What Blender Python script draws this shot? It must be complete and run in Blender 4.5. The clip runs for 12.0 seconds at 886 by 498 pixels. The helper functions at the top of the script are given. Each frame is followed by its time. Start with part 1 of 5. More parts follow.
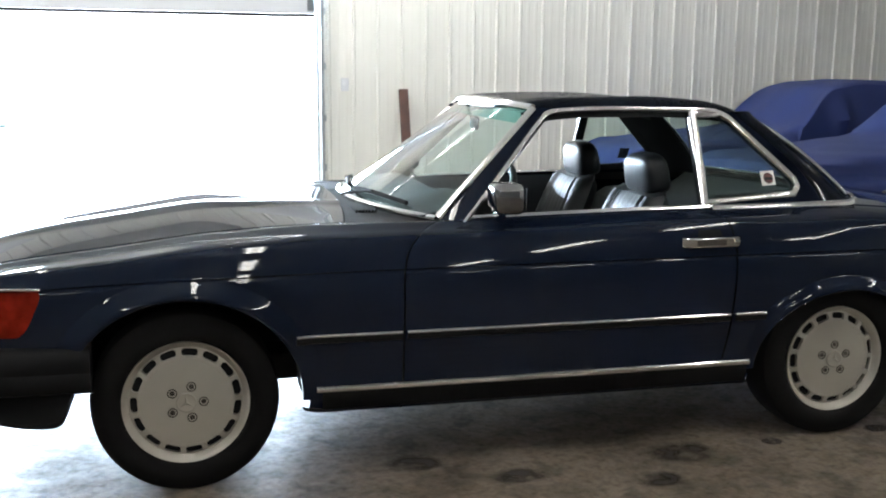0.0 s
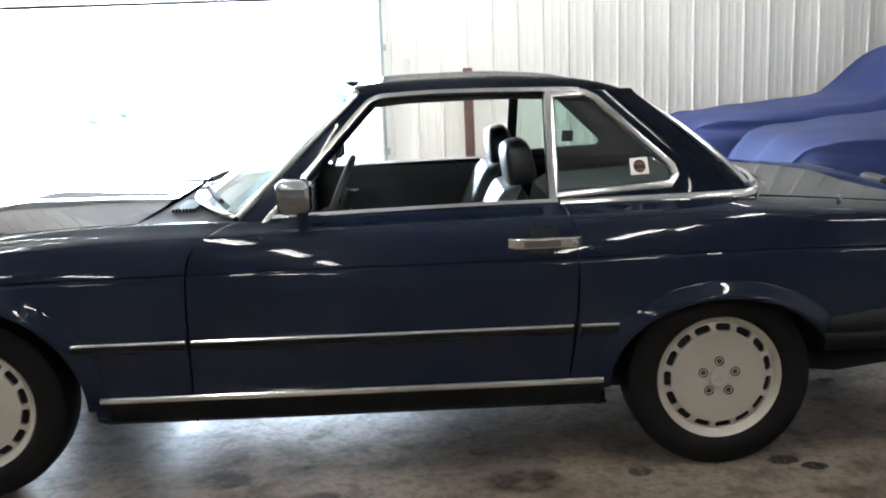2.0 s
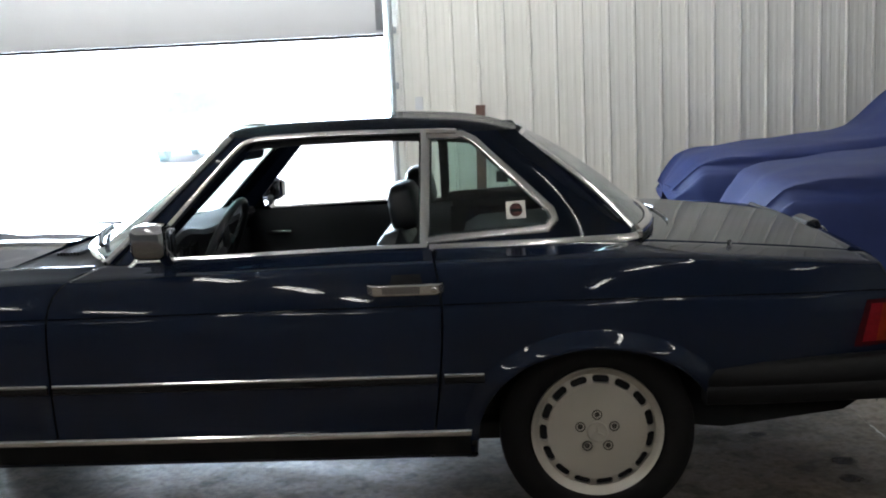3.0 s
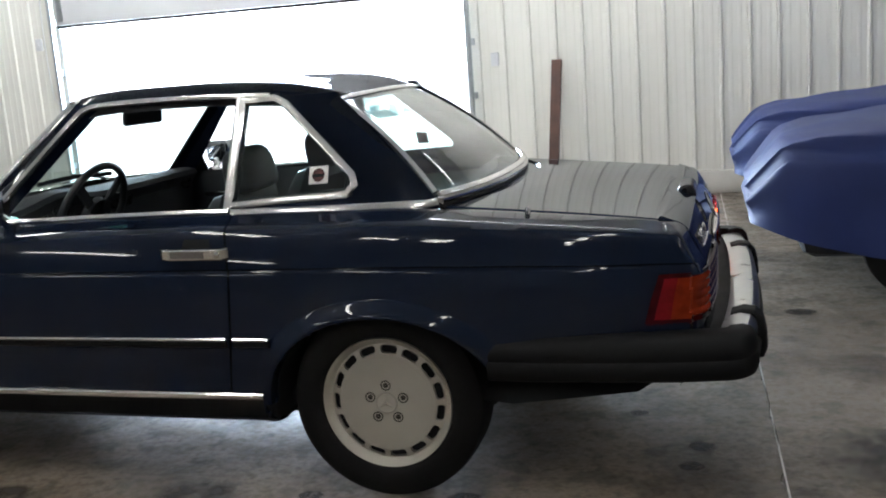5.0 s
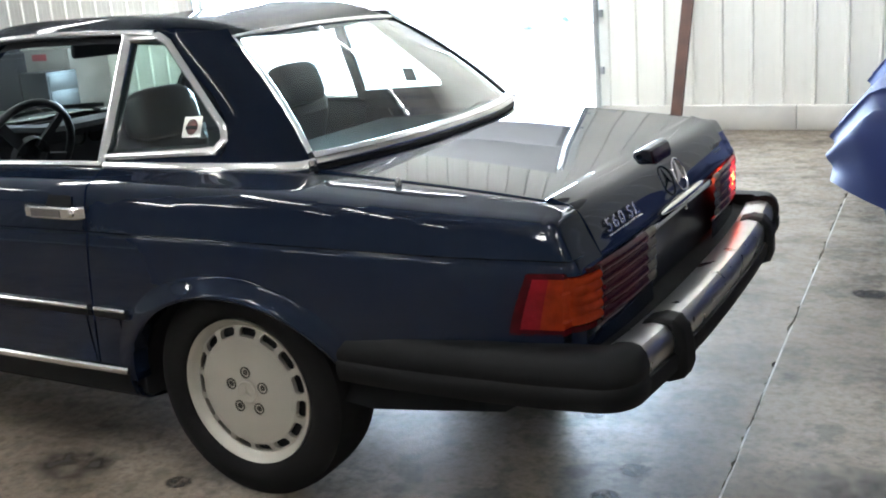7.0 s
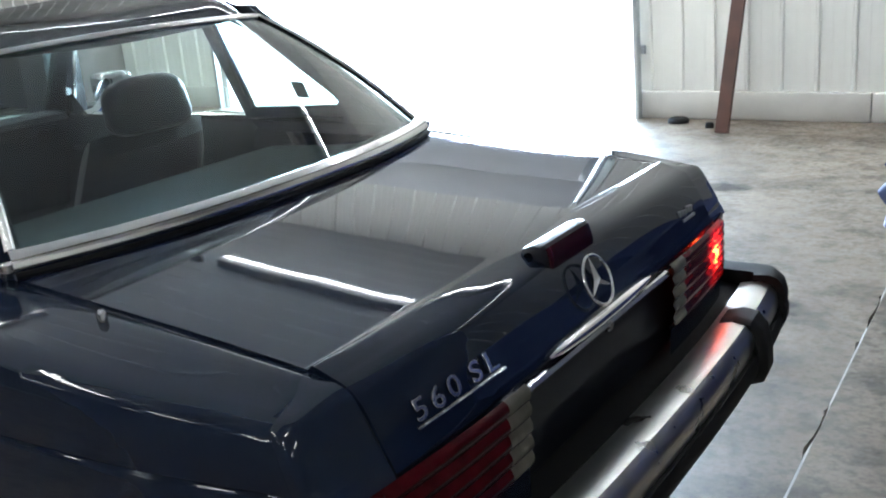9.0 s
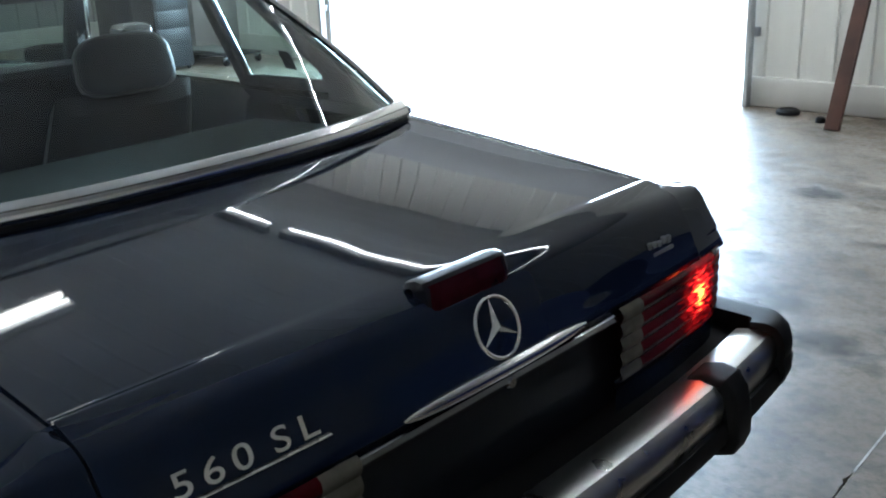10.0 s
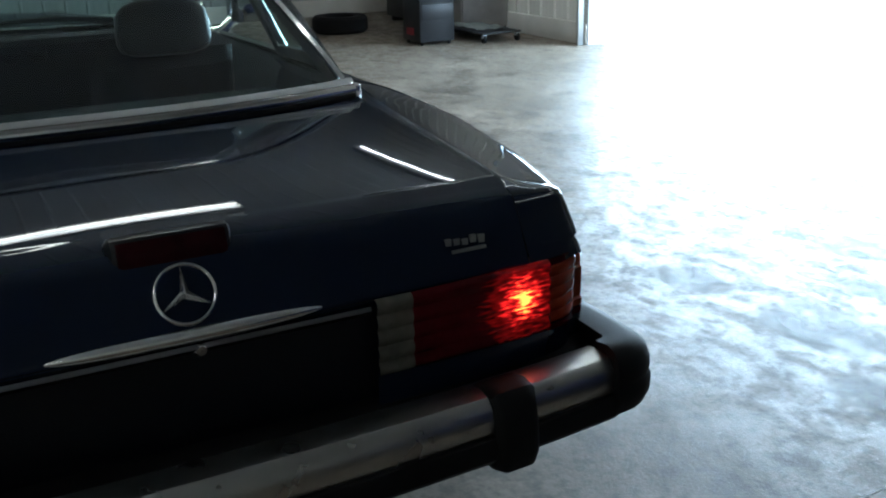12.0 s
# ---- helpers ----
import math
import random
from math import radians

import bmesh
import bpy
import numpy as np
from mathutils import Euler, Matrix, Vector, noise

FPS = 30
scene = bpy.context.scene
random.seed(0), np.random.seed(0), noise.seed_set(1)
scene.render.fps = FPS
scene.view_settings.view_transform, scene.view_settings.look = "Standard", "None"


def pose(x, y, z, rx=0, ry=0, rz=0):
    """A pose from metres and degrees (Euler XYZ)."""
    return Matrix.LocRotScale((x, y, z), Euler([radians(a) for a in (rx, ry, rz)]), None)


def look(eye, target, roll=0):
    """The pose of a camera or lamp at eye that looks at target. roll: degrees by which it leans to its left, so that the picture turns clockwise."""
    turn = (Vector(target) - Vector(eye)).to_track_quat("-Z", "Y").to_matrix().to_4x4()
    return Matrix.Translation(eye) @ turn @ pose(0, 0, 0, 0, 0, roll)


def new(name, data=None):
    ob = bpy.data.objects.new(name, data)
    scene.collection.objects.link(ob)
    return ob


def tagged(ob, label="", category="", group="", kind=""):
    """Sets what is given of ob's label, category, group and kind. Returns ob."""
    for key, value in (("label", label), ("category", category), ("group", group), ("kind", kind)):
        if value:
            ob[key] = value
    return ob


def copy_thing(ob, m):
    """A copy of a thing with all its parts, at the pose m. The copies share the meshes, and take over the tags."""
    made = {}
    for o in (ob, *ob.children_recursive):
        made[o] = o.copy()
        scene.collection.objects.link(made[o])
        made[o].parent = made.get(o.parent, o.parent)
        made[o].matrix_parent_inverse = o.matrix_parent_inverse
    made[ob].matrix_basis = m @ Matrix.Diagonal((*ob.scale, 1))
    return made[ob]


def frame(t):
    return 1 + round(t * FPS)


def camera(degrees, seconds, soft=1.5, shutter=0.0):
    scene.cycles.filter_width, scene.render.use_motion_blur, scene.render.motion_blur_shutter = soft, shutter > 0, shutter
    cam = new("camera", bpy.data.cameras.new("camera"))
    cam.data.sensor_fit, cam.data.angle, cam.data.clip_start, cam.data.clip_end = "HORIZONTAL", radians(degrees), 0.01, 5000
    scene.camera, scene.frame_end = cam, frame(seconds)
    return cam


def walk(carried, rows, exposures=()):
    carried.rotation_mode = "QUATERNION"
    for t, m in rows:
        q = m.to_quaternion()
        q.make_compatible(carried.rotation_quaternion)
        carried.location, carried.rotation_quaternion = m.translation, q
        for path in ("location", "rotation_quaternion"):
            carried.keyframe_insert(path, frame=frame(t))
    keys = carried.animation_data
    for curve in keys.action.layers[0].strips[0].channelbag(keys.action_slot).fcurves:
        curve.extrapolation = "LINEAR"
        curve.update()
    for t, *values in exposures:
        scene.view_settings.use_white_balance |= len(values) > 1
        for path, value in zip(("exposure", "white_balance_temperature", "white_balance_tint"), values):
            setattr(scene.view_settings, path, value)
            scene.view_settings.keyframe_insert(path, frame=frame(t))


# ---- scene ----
cam = camera(47.6, 12.0, soft=2.0)
PATH = [
    (0, (0.043, -4.132, 1.39), (0.523, -2.221, 1.046), 0.5),
    (0.5, (0.39, -4.115, 1.378), (0.848, -2.217, 0.947), 2.0),
    (1, (0.699, -4.073, 1.401), (1.11, -2.16, 0.986), -0.7),
    (1.5, (1.064, -4.068, 1.399), (1.272, -2.124, 0.978), -1.3),
    (2, (1.452, -3.977, 1.399), (1.514, -2.016, 1.013), -2.0),
    (2.5, (1.812, -3.892, 1.404), (1.872, -1.913, 1.119), -3.2),
    (3, (2.176, -3.877, 1.391), (2.059, -1.905, 1.079), -2.7),
    (3.2, (2.403, -3.831, 1.418), (2.207, -1.871, 1.074), -3.6),
    (4.8, (3.394, -3.645, 1.348), (2.871, -1.75, 0.979), -5.0),
    (5, (3.484, -3.602, 1.341), (2.933, -1.716, 0.965), -4.2),
    (5.5, (3.708, -3.421, 1.341), (3.093, -1.573, 0.889), -4.0),
    (6, (3.912, -3.243, 1.328), (3.123, -1.469, 0.847), -4.1),
    (6.5, (4.095, -3.048, 1.344), (3.135, -1.366, 0.843), -4.0),
    (7, (4.186, -2.764, 1.349), (3.241, -1.079, 0.829), -4.3),
    (7.2, (4.213, -2.658, 1.365), (3.274, -0.972, 0.842), -4.3),
    (8.8, (4.169, -1.677, 1.376), (3.118, -0.063, 0.835), -5.0),
    (9, (4.171, -1.574, 1.377), (3.084, 0.0, 0.792), -5.0),
    (9.5, (4.225, -1.29, 1.364), (3.047, 0.204, 0.747), -4.0),
    (10, (4.306, -1.076, 1.368), (3.022, 0.316, 0.723), -2.2),
    (10.5, (4.398, -0.82, 1.363), (3.053, 0.543, 0.786), -4.4),
    (11, (4.592, -0.651, 1.343), (3.185, 0.591, 0.652), -3.5),
    (11.5, (4.757, -0.493, 1.339), (3.203, 0.531, 0.606), -1.0),
    (12, (4.894, -0.315, 1.335), (3.218, 0.558, 0.679), -1.4),
]
EXPOSURES = [(0, 1.65, 6180, 10), (0.5, 1.65, 6180, 11), (1.0, 2.07, 6180, 11), (2.2, 2.07, 6180, 11), (2.6, 1.26, 6180, 11), (3.2, 1.17, 6180, 11), (4.8, 1.42, 6130, 11), (5.5, 1.87, 6080, 10), (6.2, 2.32, 6030, 10), (7.2, 2.32, 5960, 9), (9.0, 1.82, 5780, 8), (9.6, 1.62, 5730, 7), (10.2, 0.7, 5680, 6), (11.0, -0.72, 5480, 1), (12, 0.28, 5620, 2)]
walk(cam, [(t, look(eye, target, roll)) for t, eye, target, roll in PATH], EXPOSURES)

# ---- world, daylight and lamps ----
world = bpy.data.worlds.new("daylight")
scene.world = world
world.use_nodes = True
wn, wl = world.node_tree.nodes, world.node_tree.links
sky = wn.new("ShaderNodeTexSky")
sky.sky_type, sky.sun_disc = "NISHITA", False
sky.sun_elevation, sky.sun_rotation = radians(64), radians(84)
wl.new(sky.outputs["Color"], wn["Background"].inputs["Color"])
wn["Background"].inputs["Strength"].default_value = 0.15
sun_data = bpy.data.lights.new("sun", "SUN")
sun_data.energy, sun_data.angle, sun_data.color = 5.0, radians(0.5), (1.0, 0.95, 0.87)
sun = new("sun", sun_data)
sun.matrix_world = look((6, 0.6, 12.6), (0, 0, 0))

CEIL = 4.0
WALL_Y = 5.44
DOOR_L, DOOR_R, DOOR_H = -3.03, 1.22, 1.92


def area(name, m, sx, sy, power, color):
    data = bpy.data.lights.new(name, "AREA")
    data.shape, data.size, data.size_y, data.energy, data.color = "RECTANGLE", sx, sy, power, color
    ob = new(name, data)
    ob.matrix_world = m
    return ob


area("door_daylight", look((-0.9, WALL_Y + 1.3, 2.0), (0.9, 0, 0.3)), 6.2, 2.1, 760, (0.66, 0.84, 1.0))
# lamps added out of view to brighten the north wall
WALL_FILLS = [(-3.0, 3.85), (-0.4, 3.85), (2.2, 3.85), (4.8, 3.85)]
TUBES = [(-1.6, 0.55)] + [(x, y) for y in (-2.4, -6.8, -11.2) for x in (-3.45, 0.15, 3.75, 7.35) if x < 7 or y > -7]
for tx, ty in TUBES:
    area("tube_light", look((tx, ty, CEIL - 0.17), (tx, ty + 0.0001, 0)), 0.05, 2.3, {0.55: 5, -2.4: 2.2, -6.8: 2.2, -11.2: 2.0}[ty] * (0.6 if tx > 7 else 1), (1.0, 0.93, 0.81))

for tx, ty in WALL_FILLS:
    area("wall_fill_light", look((tx, ty + 0.06, CEIL - 0.13), (tx, WALL_Y, 0.6)), 2.3, 0.06, 19.5 if tx < 3 else 6.5, (0.98, 0.97, 0.94))

# ---- materials ----


def mat(name, base, rough=0.5, metal=0.0, vary=0.15, scale=6.0, bump=0.0, bump_scale=80.0, coat=0.0, spec=0.5, rvary=0.1, detail=6.0, tone=None):
    """Principled surface with two scales of variation in colour and roughness, and fine relief."""
    m = bpy.data.materials.new(name)
    m.use_nodes = True
    n, l = m.node_tree.nodes, m.node_tree.links
    p = n["Principled BSDF"]
    p.inputs["Metallic"].default_value = metal
    p.inputs["Coat Weight"].default_value = coat
    p.inputs["Coat Roughness"].default_value = 0.03
    p.inputs["Specular IOR Level"].default_value = spec
    tc = n.new("ShaderNodeTexCoord")
    big, fine = n.new("ShaderNodeTexNoise"), n.new("ShaderNodeTexNoise")
    big.inputs["Scale"].default_value, big.inputs["Detail"].default_value = scale, detail
    fine.inputs["Scale"].default_value, fine.inputs["Detail"].default_value = bump_scale, 4
    for t in (big, fine):
        l.new(tc.outputs["Object"], t.inputs["Vector"])
    ramp = n.new("ShaderNodeValToRGB")
    dark = tone or [c * (1 - vary) for c in base]
    light = [min(1, c * (1 + vary)) for c in base]
    ramp.color_ramp.elements[0].position, ramp.color_ramp.elements[1].position = 0.3, 0.7
    ramp.color_ramp.elements[0].color = (*dark, 1)
    ramp.color_ramp.elements[1].color = (*light, 1)
    l.new(big.outputs["Fac"], ramp.inputs["Fac"])
    l.new(ramp.outputs["Color"], p.inputs["Base Color"])
    mr = n.new("ShaderNodeMapRange")
    mr.inputs["To Min"].default_value, mr.inputs["To Max"].default_value = max(0.02, rough - rvary), min(1, rough + rvary)
    l.new(big.outputs["Fac"], mr.inputs["Value"])
    l.new(mr.outputs["Result"], p.inputs["Roughness"])
    if bump:
        b = n.new("ShaderNodeBump")
        b.inputs["Strength"].default_value, b.inputs["Distance"].default_value = bump, 0.004
        l.new(fine.outputs["Fac"], b.inputs["Height"])
        l.new(b.outputs["Normal"], p.inputs["Normal"])
    return m


def glass(name, tint, rough=0.0):
    """Thin tinted pane: clear transmission plus mirror gloss by Fresnel."""
    m = bpy.data.materials.new(name)
    m.use_nodes = True
    n, l = m.node_tree.nodes, m.node_tree.links
    out = n["Material Output"]
    n.remove(n["Principled BSDF"])
    tr, gl, mix, fr = n.new("ShaderNodeBsdfTransparent"), n.new("ShaderNodeBsdfGlossy"), n.new("ShaderNodeMixShader"), n.new("ShaderNodeLayerWeight")
    tr.inputs["Color"].default_value = (*tint, 1)
    gl.inputs["Roughness"].default_value = rough
    fr.inputs["Blend"].default_value = 0.5
    # Schlick's curve for one face, then both faces of the pane: 2R / (1 + R)
    pw, sc, up, dn, dv = (n.new("ShaderNodeMath") for _ in range(5))
    pw.operation, sc.operation, up.operation, dn.operation, dv.operation = "POWER", "MULTIPLY_ADD", "MULTIPLY", "ADD", "DIVIDE"
    pw.inputs[1].default_value, sc.inputs[1].default_value, sc.inputs[2].default_value = 5.0, 0.96, 0.04
    up.inputs[1].default_value, dn.inputs[1].default_value = 2.0, 1.0
    l.new(fr.outputs["Facing"], pw.inputs[0])
    l.new(pw.outputs["Value"], sc.inputs[0])
    l.new(sc.outputs["Value"], up.inputs[0])
    l.new(sc.outputs["Value"], dn.inputs[0])
    l.new(up.outputs["Value"], dv.inputs[0])
    l.new(dn.outputs["Value"], dv.inputs[1])
    l.new(dv.outputs["Value"], mix.inputs["Fac"])
    l.new(tr.outputs["BSDF"], mix.inputs[1])
    l.new(gl.outputs["BSDF"], mix.inputs[2])
    l.new(mix.outputs["Shader"], out.inputs["Surface"])
    return m


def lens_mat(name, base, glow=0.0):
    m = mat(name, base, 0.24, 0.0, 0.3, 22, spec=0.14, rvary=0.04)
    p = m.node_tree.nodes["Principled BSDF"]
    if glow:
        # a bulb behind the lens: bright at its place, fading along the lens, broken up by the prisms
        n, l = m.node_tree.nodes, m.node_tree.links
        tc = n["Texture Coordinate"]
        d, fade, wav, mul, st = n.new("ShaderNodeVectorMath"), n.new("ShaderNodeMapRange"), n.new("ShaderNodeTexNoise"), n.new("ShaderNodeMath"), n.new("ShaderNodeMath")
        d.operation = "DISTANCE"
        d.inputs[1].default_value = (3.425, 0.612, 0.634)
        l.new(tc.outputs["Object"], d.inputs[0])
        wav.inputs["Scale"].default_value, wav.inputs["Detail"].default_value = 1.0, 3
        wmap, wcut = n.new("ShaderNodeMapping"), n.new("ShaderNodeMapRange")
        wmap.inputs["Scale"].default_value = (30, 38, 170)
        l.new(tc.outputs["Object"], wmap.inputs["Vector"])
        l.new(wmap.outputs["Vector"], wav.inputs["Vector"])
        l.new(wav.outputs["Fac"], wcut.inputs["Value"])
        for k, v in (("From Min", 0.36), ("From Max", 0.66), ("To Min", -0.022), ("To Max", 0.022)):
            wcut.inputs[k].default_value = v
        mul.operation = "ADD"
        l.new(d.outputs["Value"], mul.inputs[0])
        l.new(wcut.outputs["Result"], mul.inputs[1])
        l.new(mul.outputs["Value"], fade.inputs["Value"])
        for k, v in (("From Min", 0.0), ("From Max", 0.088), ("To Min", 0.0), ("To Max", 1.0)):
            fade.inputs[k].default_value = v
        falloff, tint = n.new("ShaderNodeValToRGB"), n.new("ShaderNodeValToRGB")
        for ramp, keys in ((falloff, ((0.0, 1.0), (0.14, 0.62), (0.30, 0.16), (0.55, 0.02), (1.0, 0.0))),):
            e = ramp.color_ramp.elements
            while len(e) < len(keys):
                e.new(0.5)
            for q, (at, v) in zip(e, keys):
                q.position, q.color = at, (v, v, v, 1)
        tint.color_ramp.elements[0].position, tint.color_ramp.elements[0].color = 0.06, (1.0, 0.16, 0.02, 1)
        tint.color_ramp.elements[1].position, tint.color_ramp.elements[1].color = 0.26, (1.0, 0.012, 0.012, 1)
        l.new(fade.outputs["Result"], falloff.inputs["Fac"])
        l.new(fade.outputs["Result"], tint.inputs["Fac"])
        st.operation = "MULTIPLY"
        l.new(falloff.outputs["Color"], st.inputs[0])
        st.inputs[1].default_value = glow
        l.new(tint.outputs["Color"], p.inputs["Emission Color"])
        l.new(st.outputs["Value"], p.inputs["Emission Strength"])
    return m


PAINT = mat("navy_paint", (0.0061, 0.0105, 0.0236), 0.5, 0.0, 0.08, 2.5, coat=0.72, spec=0.0, rvary=0.03)
CHROME = mat("chrome", (0.74, 0.73, 0.71), 0.13, 1.0, 0.05, 9, rvary=0.04)
RUBBER = mat("black_rubber", (0.0065, 0.0065, 0.007), 0.58, 0.0, 0.2, 8, bump=0.08, bump_scale=300, spec=0.16)
TYRE = mat("tyre_rubber", (0.0065, 0.006, 0.006), 0.75, 0.0, 0.25, 10, bump=0.15, bump_scale=200, spec=0.16)
BLACK = mat("underbody_black", (0.008, 0.008, 0.009), 0.8)
BUMPERCHROME = mat("worn_chrome", (0.56, 0.55, 0.53), 0.29, 1.0, 0.08, 14, rvary=0.06)
# darker chrome; on mirrors and grips it paints in dark reflections
DARKCHROME = mat("dull_chrome", (0.30, 0.30, 0.31), 0.12, 1.0, 0.05, 9, rvary=0.04)
ALLOY = mat("alloy_silver", (0.43, 0.40, 0.345), 0.40, 0.3, 0.05, 6, bump=0.03, bump_scale=200, rvary=0.05)
LEATHER = mat("black_leather", (0.010, 0.0115, 0.014), 0.40, 0.0, 0.2, 12, bump=0.25, bump_scale=160)
TRIM = mat("dark_vinyl", (0.011, 0.013, 0.017), 0.75, 0.0, 0.2, 10, bump=0.2, bump_scale=220)
GLASS = glass("tinted_glass", (0.70, 0.84, 0.80))
GLASS_SHADE = glass("tint_band_glass", (0.20, 0.62, 0.55))
RED = lens_mat("red_lens", (0.034, 0.0015, 0.003))
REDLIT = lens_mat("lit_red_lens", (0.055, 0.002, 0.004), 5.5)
AMBER = lens_mat("amber_lens", (0.19, 0.020, 0.005))
SIDERED = lens_mat("side_red_lens", (0.15, 0.006, 0.010))
CLEAR = lens_mat("white_lens", (0.085, 0.08, 0.065))
WHITE = mat("white_siding", (0.78, 0.77, 0.71), 0.42, 0.0, 0.05, 1.2, bump=0.05, bump_scale=60)
# siding greyed for the closing walls, to dim what the car mirrors
DIMMED_SIDING = mat("dimmed_siding", (0.27, 0.27, 0.26), 0.45, 0.0, 0.06, 1.2, bump=0.05, bump_scale=60)
DOORWHITE = mat("white_door_panel", (0.66, 0.67, 0.68), 0.5, 0.0, 0.04, 1.5, bump=0.05, bump_scale=120)
KERB = mat("painted_concrete_kerb", (0.60, 0.58, 0.53), 0.8, 0.0, 0.12, 3, bump=0.3, bump_scale=40)
WOOD = mat("stained_timber", (0.085, 0.036, 0.024), 0.6, 0.0, 0.3, 7, bump=0.3, bump_scale=50)
GALV = mat("galvanised_steel", (0.45, 0.47, 0.48), 0.4, 0.9, 0.1, 9)


def concrete():
    """Trowelled slab: pale base, grey blotches, oil drips and fine grain."""
    m = mat("concrete_floor", (0.262, 0.215, 0.166), 0.42, 0.0, 0.2, 1.3, bump=0.22, bump_scale=110, rvary=0.14, detail=9)
    n, l = m.node_tree.nodes, m.node_tree.links
    p = n["Principled BSDF"]
    tc = n["Texture Coordinate"]
    old = p.inputs["Base Color"].links[0].from_socket
    for scale, lo, hi, shade in ((0.8, 0.48, 0.66, 0.62), (2.6, 0.50, 0.62, 0.58), (7.0, 0.53, 0.63, 0.55), (24.0, 0.48, 0.66, 0.62), (60.0, 0.45, 0.7, 0.7)):
        t, r, mx = n.new("ShaderNodeTexNoise"), n.new("ShaderNodeMapRange"), n.new("ShaderNodeMix")
        t.inputs["Scale"].default_value, t.inputs["Detail"].default_value = scale, 8
        l.new(tc.outputs["Object"], t.inputs["Vector"])
        r.inputs["From Min"].default_value, r.inputs["From Max"].default_value = lo, hi
        l.new(t.outputs["Fac"], r.inputs["Value"])
        mx.data_type, mx.blend_type = "RGBA", "MULTIPLY"
        l.new(r.outputs["Result"], mx.inputs["Factor"])
        l.new(old, mx.inputs["A"])
        mx.inputs["B"].default_value = (shade, shade * 0.98, shade * 0.95, 1)
        old = mx.outputs["Result"]
    # sheen worn unevenly: polished patches among dull ones, streaked by sweeping
    st, sm, sr, smix = n.new("ShaderNodeMapping"), n.new("ShaderNodeTexNoise"), n.new("ShaderNodeMapRange"), n.new("ShaderNodeTexNoise")
    st.inputs["Rotation"].default_value, st.inputs["Scale"].default_value = (0, 0, 0.5), (7.0, 10.0, 1.0)
    l.new(tc.outputs["Object"], st.inputs["Vector"])
    l.new(st.outputs["Vector"], sm.inputs["Vector"])
    sm.inputs["Scale"].default_value, sm.inputs["Detail"].default_value = 1.0, 9
    smix.inputs["Scale"].default_value, smix.inputs["Detail"].default_value = 34.0, 12
    l.new(tc.outputs["Object"], smix.inputs["Vector"])
    av = n.new("ShaderNodeMath")
    av.operation = "ADD"
    l.new(sm.outputs["Fac"], av.inputs[0])
    l.new(smix.outputs["Fac"], av.inputs[1])
    for k, v in (("From Min", 0.88), ("From Max", 1.12), ("To Min", 0.33), ("To Max", 0.56)):
        sr.inputs[k].default_value = v
    l.new(av.outputs["Value"], sr.inputs["Value"])
    l.new(sr.outputs["Result"], p.inputs["Roughness"])
    l.new(old, p.inputs["Base Color"])
    return m


# x, y, radius, strength; the last two rows paint a broad cast shadow
STAINS_AND_SHADOW = [(3.385, -0.34, 0.055, 0.9), (3.35, -0.51, 0.055, 0.9), (2.18, -0.855, 0.05, 0.7), (2.68, -0.818, 0.06, 0.65), (2.77, -0.876, 0.05, 0.6),
          (1.79, -0.90, 0.16, 0.45), (1.60, -1.10, 0.11, 0.55), (3.15, -0.04, 0.04, 0.7), (2.83, 2.13, 0.26, 0.5), (3.2, 1.9, 0.16, 0.55), (2.31, 2.84, 0.19, 0.5),
          (2.64, 2.53, 0.14, 0.45), (1.14, -0.955, 0.13, 0.4), (3.81, 1.39, 0.09, 0.6), (2.25, 2.1, 0.2, 0.4), (0.80, -0.78, 0.12, 0.4), (2.5, 3.55, 0.15, 0.35), (4.16, -0.37, 0.47, 0.62), (4.7, -0.6, 0.5, 0.6)]


CONCRETE = concrete()
COVER = mat("blue_cover_cloth", (0.025, 0.040, 0.145), 0.55, 0.0, 0.14, 2.5, bump=0.35, bump_scale=240, spec=0.28)

# ---- mesh helpers ----


def finish(name, bm, material, parent, label, smooth=True, sharp=35):
    bmesh.ops.recalc_face_normals(bm, faces=bm.faces)
    for f in bm.faces:
        f.smooth = smooth
    for e in bm.edges:
        if len(e.link_faces) == 2 and e.calc_face_angle(0) > radians(sharp):
            e.smooth = False
    me = bpy.data.meshes.new(name)
    bm.to_mesh(me)
    bm.free()
    me.materials.append(material)
    ob = new(name, me)
    if parent:
        ob.parent = parent
    if label:
        ob["label"] = label
    return ob


def part(name, bm, material, parent, label="", smooth=True, sharp=35):
    """One mesh object under a thing or under a part."""
    return finish(name, bm, material, parent, label, smooth, sharp)


def setting(name, bm, material, label, smooth=False):
    return tagged(finish(name, bm, material, None, label, smooth), label, name.split("_")[0], kind="structure")


def empty(name, label, category, group="", at=(0, 0, 0)):
    ob = new(name)
    ob.location = at
    return tagged(ob, label, category, group)


def box(bm, x0, x1, y0, y1, z0, z1, bevel=0.0, seg=2):
    """Adds a box, its edges rounded."""
    made = bmesh.ops.create_cube(bm, size=1)["verts"]
    for v in made:
        v.co = Vector((x0 + (v.co.x + 0.5) * (x1 - x0), y0 + (v.co.y + 0.5) * (y1 - y0), z0 + (v.co.z + 0.5) * (z1 - z0)))
    if bevel:
        edges = {e for v in made for e in v.link_edges}
        bmesh.ops.bevel(bm, geom=list(edges), offset=bevel, segments=seg, affect="EDGES", profile=0.5)
    return bm


def boxed(*a, **k):
    return box(bmesh.new(), *a, **k)


